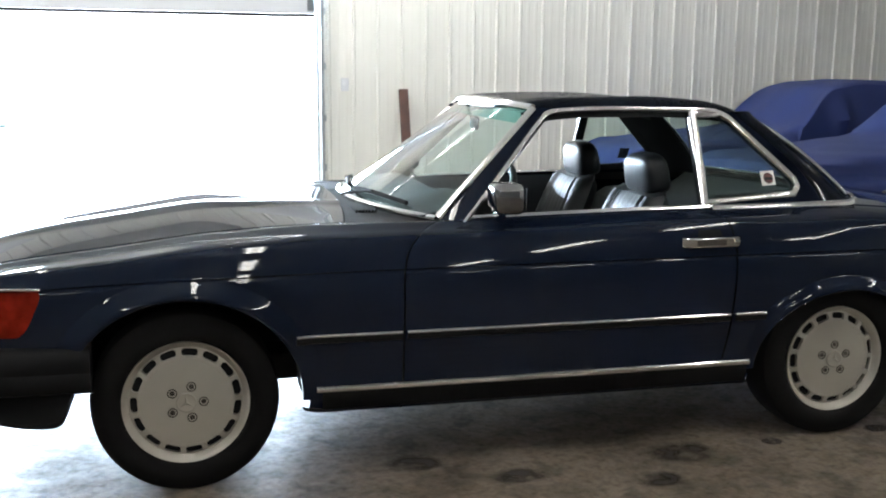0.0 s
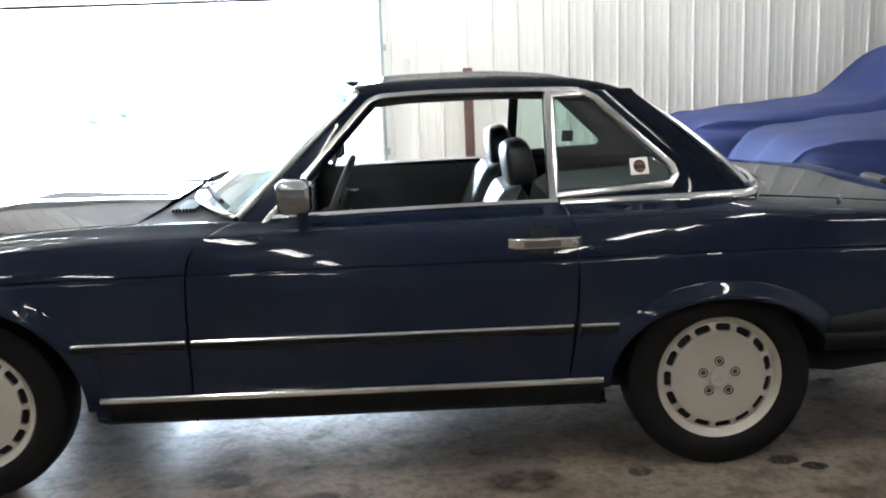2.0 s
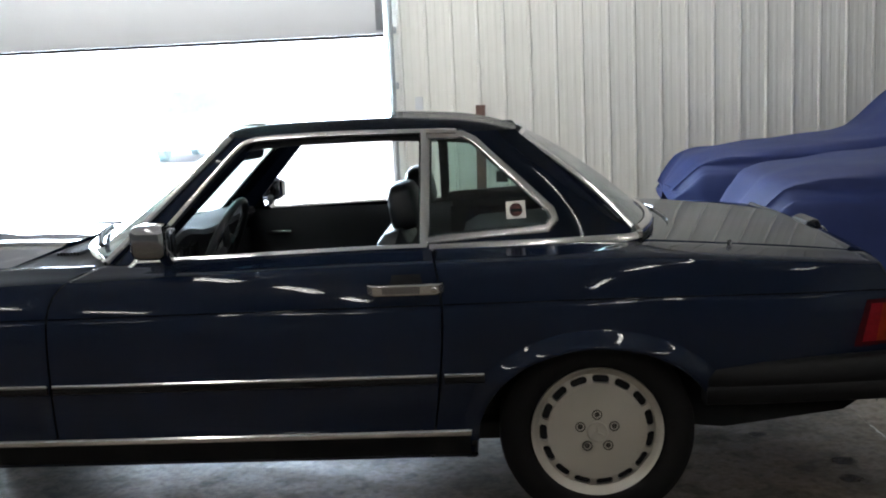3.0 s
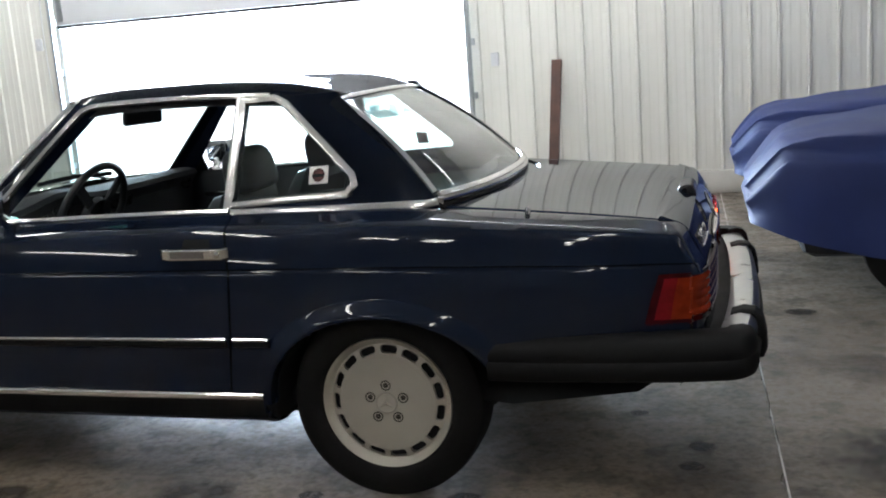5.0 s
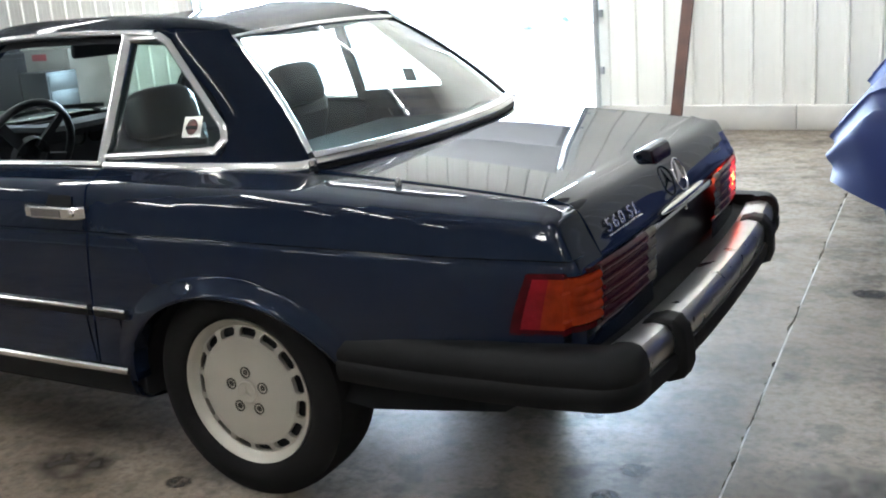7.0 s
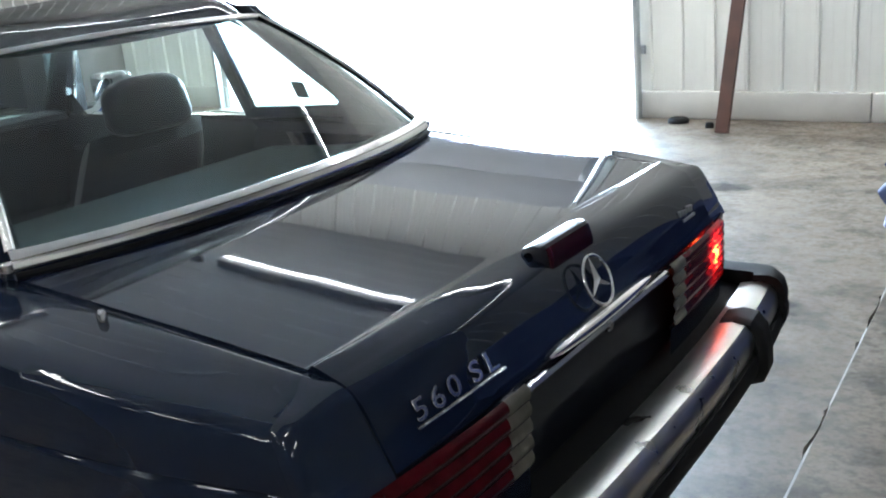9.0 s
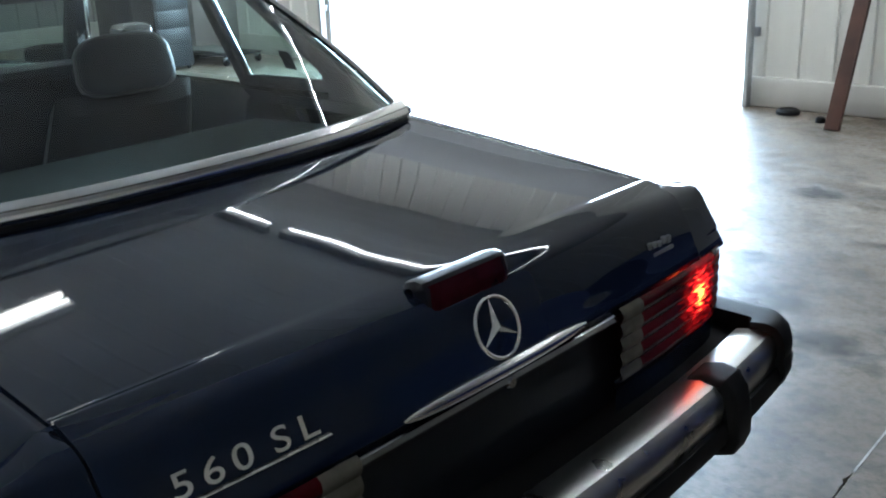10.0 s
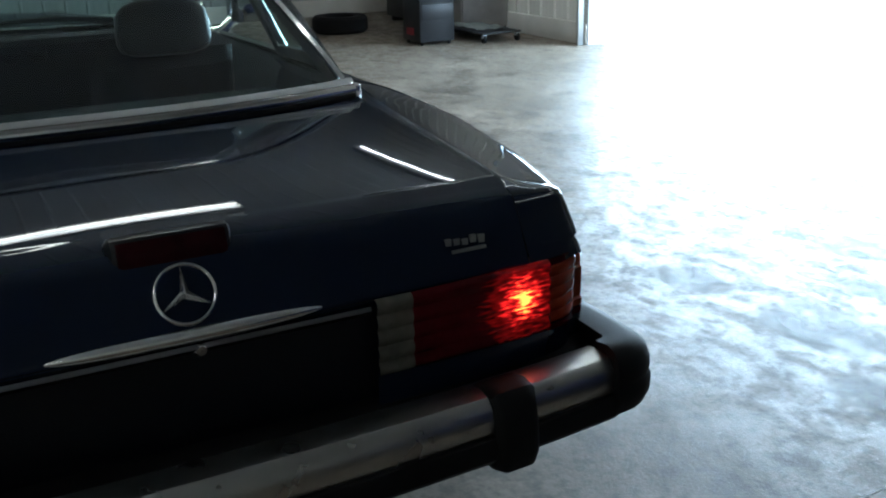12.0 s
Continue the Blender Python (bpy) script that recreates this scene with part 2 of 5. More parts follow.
def sheet(bm, rows, closed=False):
    """Adds a quad sheet from rows of places."""
    vs = [[bm.verts.new(c) for c in row] for row in rows]
    for a, b in zip(vs, vs[1:]):
        k = len(a)
        for i in range(k if closed else k - 1):
            j = (i + 1) % k
            bm.faces.new((a[i], a[j], b[j], b[i]))
    return vs


def sweep(bm, pts, profile, out=(0, -1, 0), cap=True, loop=False):
    """Sweeps a closed profile [(sideways, outwards)] along a line of places; out is the outward way, one or one per place."""
    pts = [Vector(p) for p in pts]
    outs = [Vector(out)] * len(pts) if not isinstance(out[0], (tuple, list, Vector)) else [Vector(o) for o in out]
    rows = []
    for i, p in enumerate(pts):
        a = pts[i - 1] if i or loop else p
        b = pts[(i + 1) % len(pts)] if i < len(pts) - 1 or loop else p
        t = (b - a).normalized()
        o = (outs[i] - t * outs[i].dot(t)).normalized()
        s = t.cross(o)
        rows.append([p + s * u + o * w for u, w in profile])
    if loop:
        rows.append(rows[0])
    vs = sheet(bm, rows, closed=True)
    if loop:
        bmesh.ops.remove_doubles(bm, verts=bm.verts, dist=1e-5)
    elif cap:
        bm.faces.new(vs[0])
        bm.faces.new(list(reversed(vs[-1])))
    return bm


def bar(w, h):
    """A domed trim profile w wide and h proud."""
    return [(-w / 2, -0.004), (-w / 2, h * 0.45), (-w * 0.3, h * 0.9), (0, h), (w * 0.3, h * 0.9), (w / 2, h * 0.45), (w / 2, -0.004)]


def ringpts(r, n=10):
    return [(r * math.cos(2 * math.pi * i / n), r * math.sin(2 * math.pi * i / n)) for i in range(n)]


def lathe(bm, prof, n=48, m=Matrix(), cap=False):
    """Turns a profile of (radius, along -y) about the y axis."""
    rows = [[m @ Vector((r * math.cos(2 * math.pi * i / n), -a, r * math.sin(2 * math.pi * i / n))) for i in range(n)] for r, a in prof]
    vs = sheet(bm, rows, closed=True)
    if cap:
        bm.faces.new(vs[-1])
    return bm


SLOPES = {}


def slopes(keys):
    d = [(b[1] - a[1]) / (b[0] - a[0]) for a, b in zip(keys, keys[1:])]
    return [d[0]] + [0.0 if p * q <= 0 else 2 * p * q / (p + q) for p, q in zip(d, d[1:])] + [d[-1]]


def curve(keys, x):
    """Smooth reading of [(x, value)] keys (monotone cubic)."""
    keys = tuple(keys)
    if keys not in SLOPES:
        SLOPES[keys] = slopes(keys)
    m = SLOPES[keys]
    if x <= keys[0][0]:
        return keys[0][1]
    if x >= keys[-1][0]:
        return keys[-1][1]
    i = 0
    while keys[i + 1][0] < x:
        i += 1
    h = keys[i + 1][0] - keys[i][0]
    t = (x - keys[i][0]) / h
    return ((2 * t ** 3 - 3 * t * t + 1) * keys[i][1] + (t ** 3 - 2 * t * t + t) * h * m[i]
            + (3 * t * t - 2 * t ** 3) * keys[i + 1][1] + (t ** 3 - t * t) * h * m[i + 1])


def smooth_line(pts, n=8):
    """A Catmull-Rom line through places."""
    pts = [Vector(p) for p in pts]
    line = []
    for i in range(len(pts) - 1):
        a, b, c, d = pts[max(i - 1, 0)], pts[i], pts[i + 1], pts[min(i + 2, len(pts) - 1)]
        for k in range(n):
            t = k / n
            line.append(0.5 * (2 * b + (c - a) * t + (2 * a - 5 * b + 4 * c - d) * t * t + (3 * b - a - 3 * c + d) * t ** 3))
    return line + [pts[-1]]


def steps(a, b, n):
    return [a + (b - a) * i / n for i in range(n + 1)]


# ---- garage shell ----
X0, X1, Y0 = -7.2, 11.0, -15.0
floor_bm = boxed(X0, X1, Y0, WALL_Y + 0.3, -0.2, -0.022)
floor = setting("floor", floor_bm, mat("joint_dirt", (0.30, 0.29, 0.27), 0.9, 0, 0.6, 14), "worn grey concrete garage floor with oil stains")


def joint_x(y):
    return 3.612 - 0.038 * y


for s in (-1, 1):
    bm = bmesh.new()
    line = []
    for y in steps(Y0, WALL_Y + 0.3, 900):
        chip = max(0, noise.noise((y * 6.0, 3.1 * s, 0)) - 0.12) * 0.018 + max(0, noise.noise((y * 23.0, 7.3 * s, 2)) - 0.2) * 0.014 + 0.002 * noise.noise((y * 30, s, 1))
        line.append((joint_x(y) + s * (0.0024 + chip * (0.25 if s > 0 else 1.8)), y, 0))
    far = X1 if s > 0 else X0
    sheet(bm, [[(far, y, z) for _, y, _ in line] if k == 0 else [(x, y, z) for x, y, _ in line] for k, z in ((0, 0), (1, 0))] + [[(x, y, -0.021) for x, y, _ in line]])
    part("slab", bm, CONCRETE, floor, "", smooth=False)
# pale filler standing in the joint, broken away here and there
bm = bmesh.new()
sheet(bm, [[(joint_x(y) + dx, y, z - 0.012 * max(0, min(1, 6 * noise.noise((y * 3.3, 4, 9)) - 0.3))) for y in steps(Y0, WALL_Y + 0.3, 700)] for dx, z in ((-0.0035, -0.021), (-0.003, 0.0002), (0.003, 0.0006), (0.0035, -0.021))])
part("joint_filler", bm, mat("lime_filler", (0.60, 0.58, 0.55), 0.85, 0, 0.25, 9), floor, "pale filler in the slab joint", smooth=False)
setting("ground", boxed(-120, 120, WALL_Y + 0.304, 200, -0.2, -0.03), mat("pale_gravel", (0.78, 0.77, 0.75), 0.9, 0, 0.06, 2, bump=0.3, bump_scale=20), "pale sunlit gravel yard outside the door")
PITCH, RIB = 0.2345, 0.152


def siding(bm, a, b, z0, z1, horizontal, at, face, relief=1.0):
    """Ribbed sheet siding from a to b along a wall; ribs stand proud of the sheet."""
    prof = []
    u = (math.floor(a / PITCH) - 1) * PITCH + RIB
    while u < b:
        for du, h in ((-0.018, 0.0), (-0.009, 0.019), (0.008, 0.019), (0.017, 0.0), (0.060, 0.0), (0.066, 0.0018), (0.090, 0.0018), (0.096, 0.0), (0.138, 0.0), (0.144, 0.0018), (0.168, 0.0018), (0.174, 0.0)):
            if a <= u + du <= b:
                prof.append((u + du, 0.018 + h * relief))
        u += PITCH
    prof = [(a, 0.018)] + prof + [(b, 0.018)]
    rows = []
    for z in (z0, z1):
        rows.append([(p, at + face * h, z) if horizontal else (at + face * h, p, z) for p, h in prof])
    sheet(bm, rows)
    bm.verts.ensure_lookup_table()
    return bm


def wall(name, a, b, z0, z1, horizontal, at, face, label, kerb=True, skin=None):
    """A wall slab, its ribbed siding and its concrete kerb."""
    t = -face * 0.16
    lo, hi = sorted((at, at + t))
    lo, hi = (lo, hi - 0.004) if face > 0 else (lo + 0.004, hi)
    body = boxed(a, b, lo, hi, z0, z1) if horizontal else boxed(lo, hi, a, b, z0, z1)
    skin = skin or WHITE
    w = setting(name, body, skin, label)
    zk = max(z0, 0.19)
    part("siding", siding(bmesh.new(), a, b, zk, z1, horizontal, at, face), skin, w, "", smooth=False)
    if kerb and z0 < 0.1:
        lo, hi = sorted((at + face * 0.002, at + face * 0.05))
        ends = [(a, 2.848), (2.852, b)] if name == "wall_north_right" else [(a, b)]
        for p, q in ends:
            part("kerb", boxed(p, q, lo, hi, 0, 0.2, bevel=0.012) if horizontal else boxed(lo, hi, p, q, 0, 0.2, bevel=0.012), KERB, w, "cream painted concrete kerb")
    return w


# ribbed ceiling sheets, the ribs along x
ceil_bm = boxed(X0, X1, Y0, WALL_Y + 0.3, CEIL + 0.004, CEIL + 0.1)
siding(ceil_bm, Y0, WALL_Y - 0.06, X0, X1, False, CEIL + 0.018, -1, relief=0.25)
for v in ceil_bm.verts[8:]:
    v.co = Vector((v.co.z, v.co.y, v.co.x))
setting("ceiling", ceil_bm, mat("ceiling_panel", (0.66, 0.655, 0.64), 0.6, 0, 0.08, 1), "off-white ribbed metal ceiling of the garage")
wall("wall_north_right", DOOR_R, X1, 0, CEIL, True, WALL_Y, -1, "white ribbed metal wall beside the door")
wall("wall_north_left", X0, DOOR_L, 0, CEIL, True, WALL_Y, -1, "white ribbed metal wall beyond the door")
wall("wall_north_header", DOOR_L, DOOR_R, 2.9, CEIL, True, WALL_Y, -1, "white ribbed metal wall over the door", kerb=False)
wall("wall_south", X0, X1, 0, CEIL, True, Y0, 1, "grey ribbed metal rear wall", skin=DIMMED_SIDING)
wall("wall_west", Y0, WALL_Y, 0, CEIL, False, X0, 1, "grey ribbed metal side wall", skin=DIMMED_SIDING)
wall("wall_east", Y0, WALL_Y, 0, CEIL, False, X1, -1, "white ribbed metal end wall")


def garage_door():
    d = empty("garage_door", "white sectional overhead garage door, partly raised", "garage door", at=(0, WALL_Y - 0.1, DOOR_H))
    y = 0.0
    for i, h in enumerate((0.53, 0.53)):
        z = i * 0.535
        part("panel", boxed(DOOR_L + 0.03, DOOR_R - 0.03, y, y + 0.045, z, z + h, bevel=0.006), DOORWHITE, d)
    part("bottom_seal", boxed(DOOR_L + 0.03, DOOR_R - 0.03, y + 0.004, y + 0.04, -0.03, -0.002, bevel=0.008), RUBBER, d, "black rubber seal")
    for x in (DOOR_L + 0.06, DOOR_R - 0.1):
        part("hinge_bracket", boxed(x, x + 0.06, y - 0.012, y - 0.001, 0.03, 0.5, bevel=0.004), GALV, d, "galvanised bracket")
    return d


garage_door()
for side, x in (("left", DOOR_L), ("right", DOOR_R)):
    s = 1 if side == "left" else -1
    j = setting("door_jamb_" + side, boxed(*sorted((x, x + s * 0.02)), WALL_Y - 0.03, WALL_Y + 0.16, 0, 2.9), DOORWHITE, "white metal door jamb")
    part("track", boxed(*sorted((x - s * 0.045, x - s * 0.012)), WALL_Y - 0.125, WALL_Y - 0.06, 0.0, 2.9, bevel=0.004), GALV, j, "galvanised door track")
    for z in (0.5, 0.97, 1.45, 1.95):
        part("track_bracket", boxed(*sorted((x - s * 0.07, x - s * 0.006)), WALL_Y - 0.06, WALL_Y - 0.021, z - 0.03, z + 0.03, bevel=0.003), GALV, j)

# Plain sheet with its own white glow, added for the overexposed outdoors.
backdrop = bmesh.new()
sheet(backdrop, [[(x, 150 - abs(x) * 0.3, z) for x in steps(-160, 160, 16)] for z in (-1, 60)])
BACKDROP_GLOW = bpy.data.materials.new("backdrop_glow")
BACKDROP_GLOW.use_nodes = True
BACKDROP_GLOW.node_tree.nodes["Principled BSDF"].inputs["Emission Color"].default_value = (0.93, 0.97, 1.0, 1)
BACKDROP_GLOW.node_tree.nodes["Principled BSDF"].inputs["Emission Strength"].default_value = 4.0
setting("backdrop", backdrop, BACKDROP_GLOW, "bright white overcast distance beyond the yard")

# ---- the dark blue roadster ----
car = empty("roadster", "dark navy blue two-seat roadster with chrome trim and a fitted hardtop", "car")
HUBZ, WB = 0.305, 2.455
YS = [(-0.86, 0.69), (-0.75, 0.755), (-0.6, 0.80), (-0.4, 0.835), (0, 0.855), (0.7, 0.866), (1.5, 0.870), (2.4, 0.866), (2.8, 0.852), (3.1, 0.828), (3.25, 0.802), (3.34, 0.784), (3.375, 0.777)]
ZB = [(-0.86, 0.69), (-0.7, 0.735), (-0.56, 0.765), (-0.2, 0.812), (0.1, 0.85), (0.5, 0.874), (0.9, 0.880), (1.9, 0.898), (2.4, 0.895), (2.62, 0.885), (2.75, 0.8755), (2.9, 0.8635), (3.1, 0.8465), (3.27, 0.8295), (3.34, 0.8205), (3.40, 0.811)]
YB = [(-0.86, 0.59), (-0.3, 0.63), (0.3, 0.66), (0.6, 0.69), (0.9, 0.715), (1.9, 0.712), (2.6, 0.665), (2.75, 0.648), (3.4, 0.640)]
ZCR = [(-0.86, 0.655), (-0.5, 0.70), (0, 0.72), (0.7, 0.732), (2.4, 0.738), (3.3, 0.722), (3.4, 0.718)]
ZLOW = [(-0.86, 0.36), (-0.4, 0.34), (0.3, 0.26), (0.45, 0.215), (2.05, 0.215), (2.3, 0.24), (2.75, 0.36), (3.4, 0.40)]
NS = 3


SECTIONS = {}


def section(x):
    x = round(x, 4)
    if x not in SECTIONS:
        SECTIONS[x] = make_section(x)
    return SECTIONS[x]


def make_section(x):
    """Half of the body's cross section at x: (y, z) from the sill up to the belt."""
    ys, zb, yb, zc, zl = (curve(k, x) for k in (YS, ZB, YB, ZCR, ZLOW))
    k = curve([(2.3, 1.0), (2.75, 0.0)], x)
    low = [(ys - 0.13, 0.205), (ys - 0.05, 0.225), (ys - 0.024, 0.27), (ys - 0.014, 0.335), (ys - 0.005, 0.42), (ys, 0.50)]
    c = [(y, zl + (z - 0.205) * (0.5 - zl) / 0.295) for y, z in low]
    c += [(ys + 0.002, 0.60), (ys - 0.003, zc - 0.045), (ys - 0.009, zc - 0.009), (ys - 0.0135, zc - 0.001), (ys - 0.007, zc + 0.004),
          (ys - 0.016 - 0.008 * k, zc + 0.42 * (zb - zc)), (ys - 0.031 - 0.021 * k, zc + (0.79 - 0.04 * k) * (zb - zc)), (yb + (ys - 0.05 - yb) * (0.60 - 0.10 * k), zb - 0.0105 - 0.0075 * k), (yb + 0.012, zb - 0.001), (yb, zb - 0.003)]
    ky, kz = [(i, p[0]) for i, p in enumerate(c)], [(i, p[1]) for i, p in enumerate(c)]
    line = [(curve(ky, j / NS), curve(kz, j / NS)) for j in range((len(c) - 1) * NS + 1)]
    SLOPES.pop(tuple(ky)), SLOPES.pop(tuple(kz))
    return line


NJ = 15 * NS + 1
ARCHES = [(0.0, 0.385, 0.358), (WB, 0.372, 0.285)]


def rho(x, z, arch):
    return math.hypot((x - arch[0]) / arch[1], (z - HUBZ) / arch[2])


def side_y(x, z):
    pts = section(x)
    for (ya, za), (yb, zb) in zip(pts, pts[1:]):
        if za <= z <= zb and zb > za:
            return ya + (yb - ya) * (z - za) / (zb - za)
    return pts[0][0] if z < pts[0][1] else pts[-1][0]


def flare(x, z):
    """How far the side trim must stand out to clear the wheel arch's lip."""
    out = 0.0
    for a in ARCHES:
        t = (rho(x, z, a) - 1.0) / 0.2
        if z > 0.25 and t < 1:
            out = max(out, arch_rise(max(t, 0), math.atan2((z - HUBZ) / a[2], (x - a[0]) / a[1])))
    return out


def arch_rise(t, angle):
    """Rise of the arch moulding: a broad chamfer from its outer crease (t = 1) to the lip (t = 0)."""
    fade = 0.10 + 0.90 * max(0.0, math.sin(angle)) ** 1.5
    return 0.0012 + 0.029 * fade * curve([(0.0, 0.86), (0.05, 0.96), (0.14, 1.0), (0.24, 0.93), (0.85, 0.13), (0.95, 0.03), (1.0, 0.0)], t)


def side_panel(name, s, x0, x1, n, label="", j0=0, j1=NJ - 1):
    """A panel of the body's side between the seams x0(j) and x1(j); s is -1 or 1 for the two sides."""
    bm = bmesh.new()
    grid, cache = [], {}
    for j in range(j0, j1 + 1):
        row = []
        a, b = x0(j), x1(j)
        for i in range(n + 1):
            x = a + (b - a) * i / n
            k = round(x, 5)
            if k not in cache:
                cache[k] = section(x)
            y, z = cache[k][j]
            row.append(bm.verts.new((x, y, z)))
        grid.append(row)
    for r, q in zip(grid, grid[1:]):
        for i in range(n):
            bm.faces.new((r[i], r[i + 1], q[i + 1], q[i]))
    for arch in ARCHES:
        gone = [f for f in bm.faces if all(rho(v.co.x, v.co.z, arch) < 1.08 and v.co.z < 0.72 for v in f.verts)]
        bmesh.ops.delete(bm, geom=gone, context="FACES")
        bmesh.ops.delete(bm, geom=[v for v in bm.verts if not v.link_faces], context="VERTS")
    ex = bmesh.ops.extrude_edge_only(bm, edges=[e for e in bm.edges if len(e.link_faces) == 1])["geom"]
    for v in ex:
        if isinstance(v, bmesh.types.BMVert):
            v.co.y -= 0.014
    for v in bm.verts:
        v.co.y *= s
    return part(name, bm, PAINT, car, label, sharp=40)


ZREAR = [p[1] for p in section(3.33)]
LID_EDGE = [(0.66, 3.421), (0.69, 3.418), (0.70, 3.414), (0.725, 3.400), (0.757, 3.383), (0.787, 3.368), (0.804, 3.357), (0.815, 3.343), (0.822, 3.323)]


def quarter_end(z):
    """Where the rear quarter ends at height z; it follows the lid's profile."""
    return curve([(0.40, 3.358), (0.68, 3.366)] + [(k, x - 0.044) for k, x in LID_EDGE[2:]], z)


ZREF = [p[1] for p in section(0.8)]


def door_front(j):
    return curve([(0.2, 0.728), (0.70, 0.732), (0.78, 0.745), (0.84, 0.79), (0.872, 0.86), (0.885, 0.93)], ZREF[j])


def door_rear(j):
    return curve([(0.2, 1.925), (0.33, 1.945), (0.5, 1.97), (0.72, 1.985), (0.82, 1.972), (0.9, 1.945)], ZREF[j])


for s in (-1, 1):
    side_panel("front_fender", s, lambda j: -0.86, lambda j: door_front(j) - 0.0035, 100)
    side_panel("door", s, lambda j: door_front(j) + 0.0035, lambda j: door_rear(j) - 0.0035, 44)
    side_panel("rear_quarter", s, lambda j: door_rear(j) + 0.0035, lambda j: quarter_end(ZREAR[j]), 110)

# arch mouldings: a chamfered brow round each wheel opening, with a rolled lip
for arch, a0, a1 in ((ARCHES[0], -2, 174), (ARCHES[1], 15, 181)):
    for s in (-1, 1):
        bm = bmesh.new()
        rows = []
        for th in steps(radians(a0), radians(a1), 72):
            def place(t, back=0.0):
                r = 1.0 + 0.2 * t
                x, z = arch[0] + arch[1] * r * math.cos(th), HUBZ + arch[2] * r * math.sin(th)
                return (x, s * (side_y(x, z) + arch_rise(t, th) - back), z)
            rows.append([place(0, 0.055), place(0, 0.012)] + [place(t) for t in (0.0, 0.03, 0.07, 0.12, 0.17, 0.23, 0.3, 0.4, 0.5, 0.6, 0.7, 0.8, 0.87, 0.93, 0.97, 1.0)])
        sheet(bm, rows)
        part("wheel_arch", bm, PAINT, car, sharp=60)

# dark liner behind the seams and wheel wells
for s in (-1, 1):
    bm = bmesh.new()
    rows = [[(x, s * (curve(YS, x) - 0.06), z) for x in steps(0.45, 2.02, 12)] for z in (0.24, 0.5, 0.72)]
    rows.append([(x, s * (curve(YB, x) + 0.02), curve(ZB, x) - 0.04) for x in steps(0.45, 2.02, 12)])
    sheet(bm, rows)
    part("door_shut_liner", bm, BLACK, car, "black inner sill")
for xw, a, b in ARCHES:
    for s in (-1, 1):
        bm = bmesh.new()
        rows = []
        for y in (0.80, 0.45):
            rows.append([(xw + (a + 0.004) * math.cos(t), s * y, HUBZ + (b + 0.004) * math.sin(t)) for t in (steps(-0.04, math.pi + 0.04, 28) if xw == 0 else steps(0.24, math.pi + 0.04, 28))])
        vs = sheet(bm, rows)
        bm.faces.new(vs[1])
        part("wheel_well", bm, BLACK, car, "black wheel well")
    for s in (-1, 1):
        if xw > 1:
            part("splash_panel", boxed(2.035, 2.075, *sorted((s * 0.50, s * 0.815)), 0.228, 0.42, bevel=0.008), BLACK, car, "black panel before the rear wheel")
part("front_subframe", boxed(-0.70, 0.46, -0.60, 0.60, 0.29, 0.40, bevel=0.03), BLACK, car, "black front underside")
part("underbody", boxed(0.47, 2.04, -0.48, 0.48, 0.13, 0.40, bevel=0.03), BLACK, car, "black underbody")
part("rear_subframe", boxed(2.05, 2.75, -0.60, 0.60, 0.21, 0.40, bevel=0.03), BLACK, car, "black rear underside")
bm = bmesh.new()
sheet(bm, [[(x, s_y * (0.80 - 0.10 * f), z + 0.10 * f) for s_y, f in ((-1, 1), (-1, 0), (1, 0), (1, 1))] for x, z in ((2.76, 0.315), (2.85, 0.305), (3.05, 0.330), (3.22, 0.352), (3.27, 0.385))])
bmesh.ops.solidify(bm, geom=list(bm.faces), thickness=0.012)
part("rear_underpan", bm, BLACK, car, "black underside behind the rear wheels")
bm = sweep(bmesh.new(), [(2.80, 0.28, 0.30), (2.86, 0.28, 0.30), (3.20, 0.28, 0.31), (3.26, 0.28, 0.31)], [(0.17 * c, 0.085 * d) for c, d in ringpts(1.0, 16)], (0, 0, 1))
part("silencer", bm, BLACK, car, "dark exhaust silencer")
part("floor_pan", boxed(0.46, 2.06, -0.72, 0.72, 0.197, 0.36, bevel=0.02), BLACK, car, "black floor pan")


# hood, cowl, deck and boot lid
def crown(zk, yk, x, y, rise):
    w = curve(yk, x)
    return curve(zk, x) + rise * (1 - (y / w) ** 2)


HOOD_RISE = [(-0.86, 0.03), (-0.4, 0.066), (0.0, 0.072), (0.3, 0.046), (0.62, 0.024), (0.9, 0.016)]
bm = bmesh.new()
rows = []
for x in steps(-0.80, 0.60, 40):
    w = curve(YB, x) - 0.006
    rows.append([(x - 0.05 * (y / w) ** 2 * (1 if x > 0.5 else 0), y, crown(ZB, YB, x, y, curve(HOOD_RISE, x)) + 0.010 * math.exp(-((abs(y) - 0.30) / 0.04) ** 2) * (1 if x > -0.7 else 0)) for y in steps(-w, w, 40)])
sheet(bm, rows)
part("hood", bm, PAINT, car)
bm = bmesh.new()
rows = [[(x, y, crown(ZB, YB, x, y, curve(HOOD_RISE, x))) for y in steps(-curve(YB, x), curve(YB, x), 20)] for x in steps(-0.805, -0.86, 3)]
rows.append([(-0.90, y, 0.60) for y in steps(-0.6, 0.6, 20)])
rows.append([(-0.90, y, 0.36) for y in steps(-0.6, 0.6, 20)])
sheet(bm, rows)
part("nose_panel", bm, PAINT, car)
WS_BASE = [(0.655 + 0.235 * (abs(y) / 0.69) ** 2.2, y, 0.898 - 0.018 * (y / 0.69) ** 2) for y in steps(-0.69, 0.69, 28)]
WS_TOP = [(1.215 + 0.075 * (abs(y) / 0.54) ** 2.2, y, 1.283 - 0.022 * (y / 0.54) ** 2) for y in steps(-0.54, 0.54, 28)]
bm = bmesh.new()
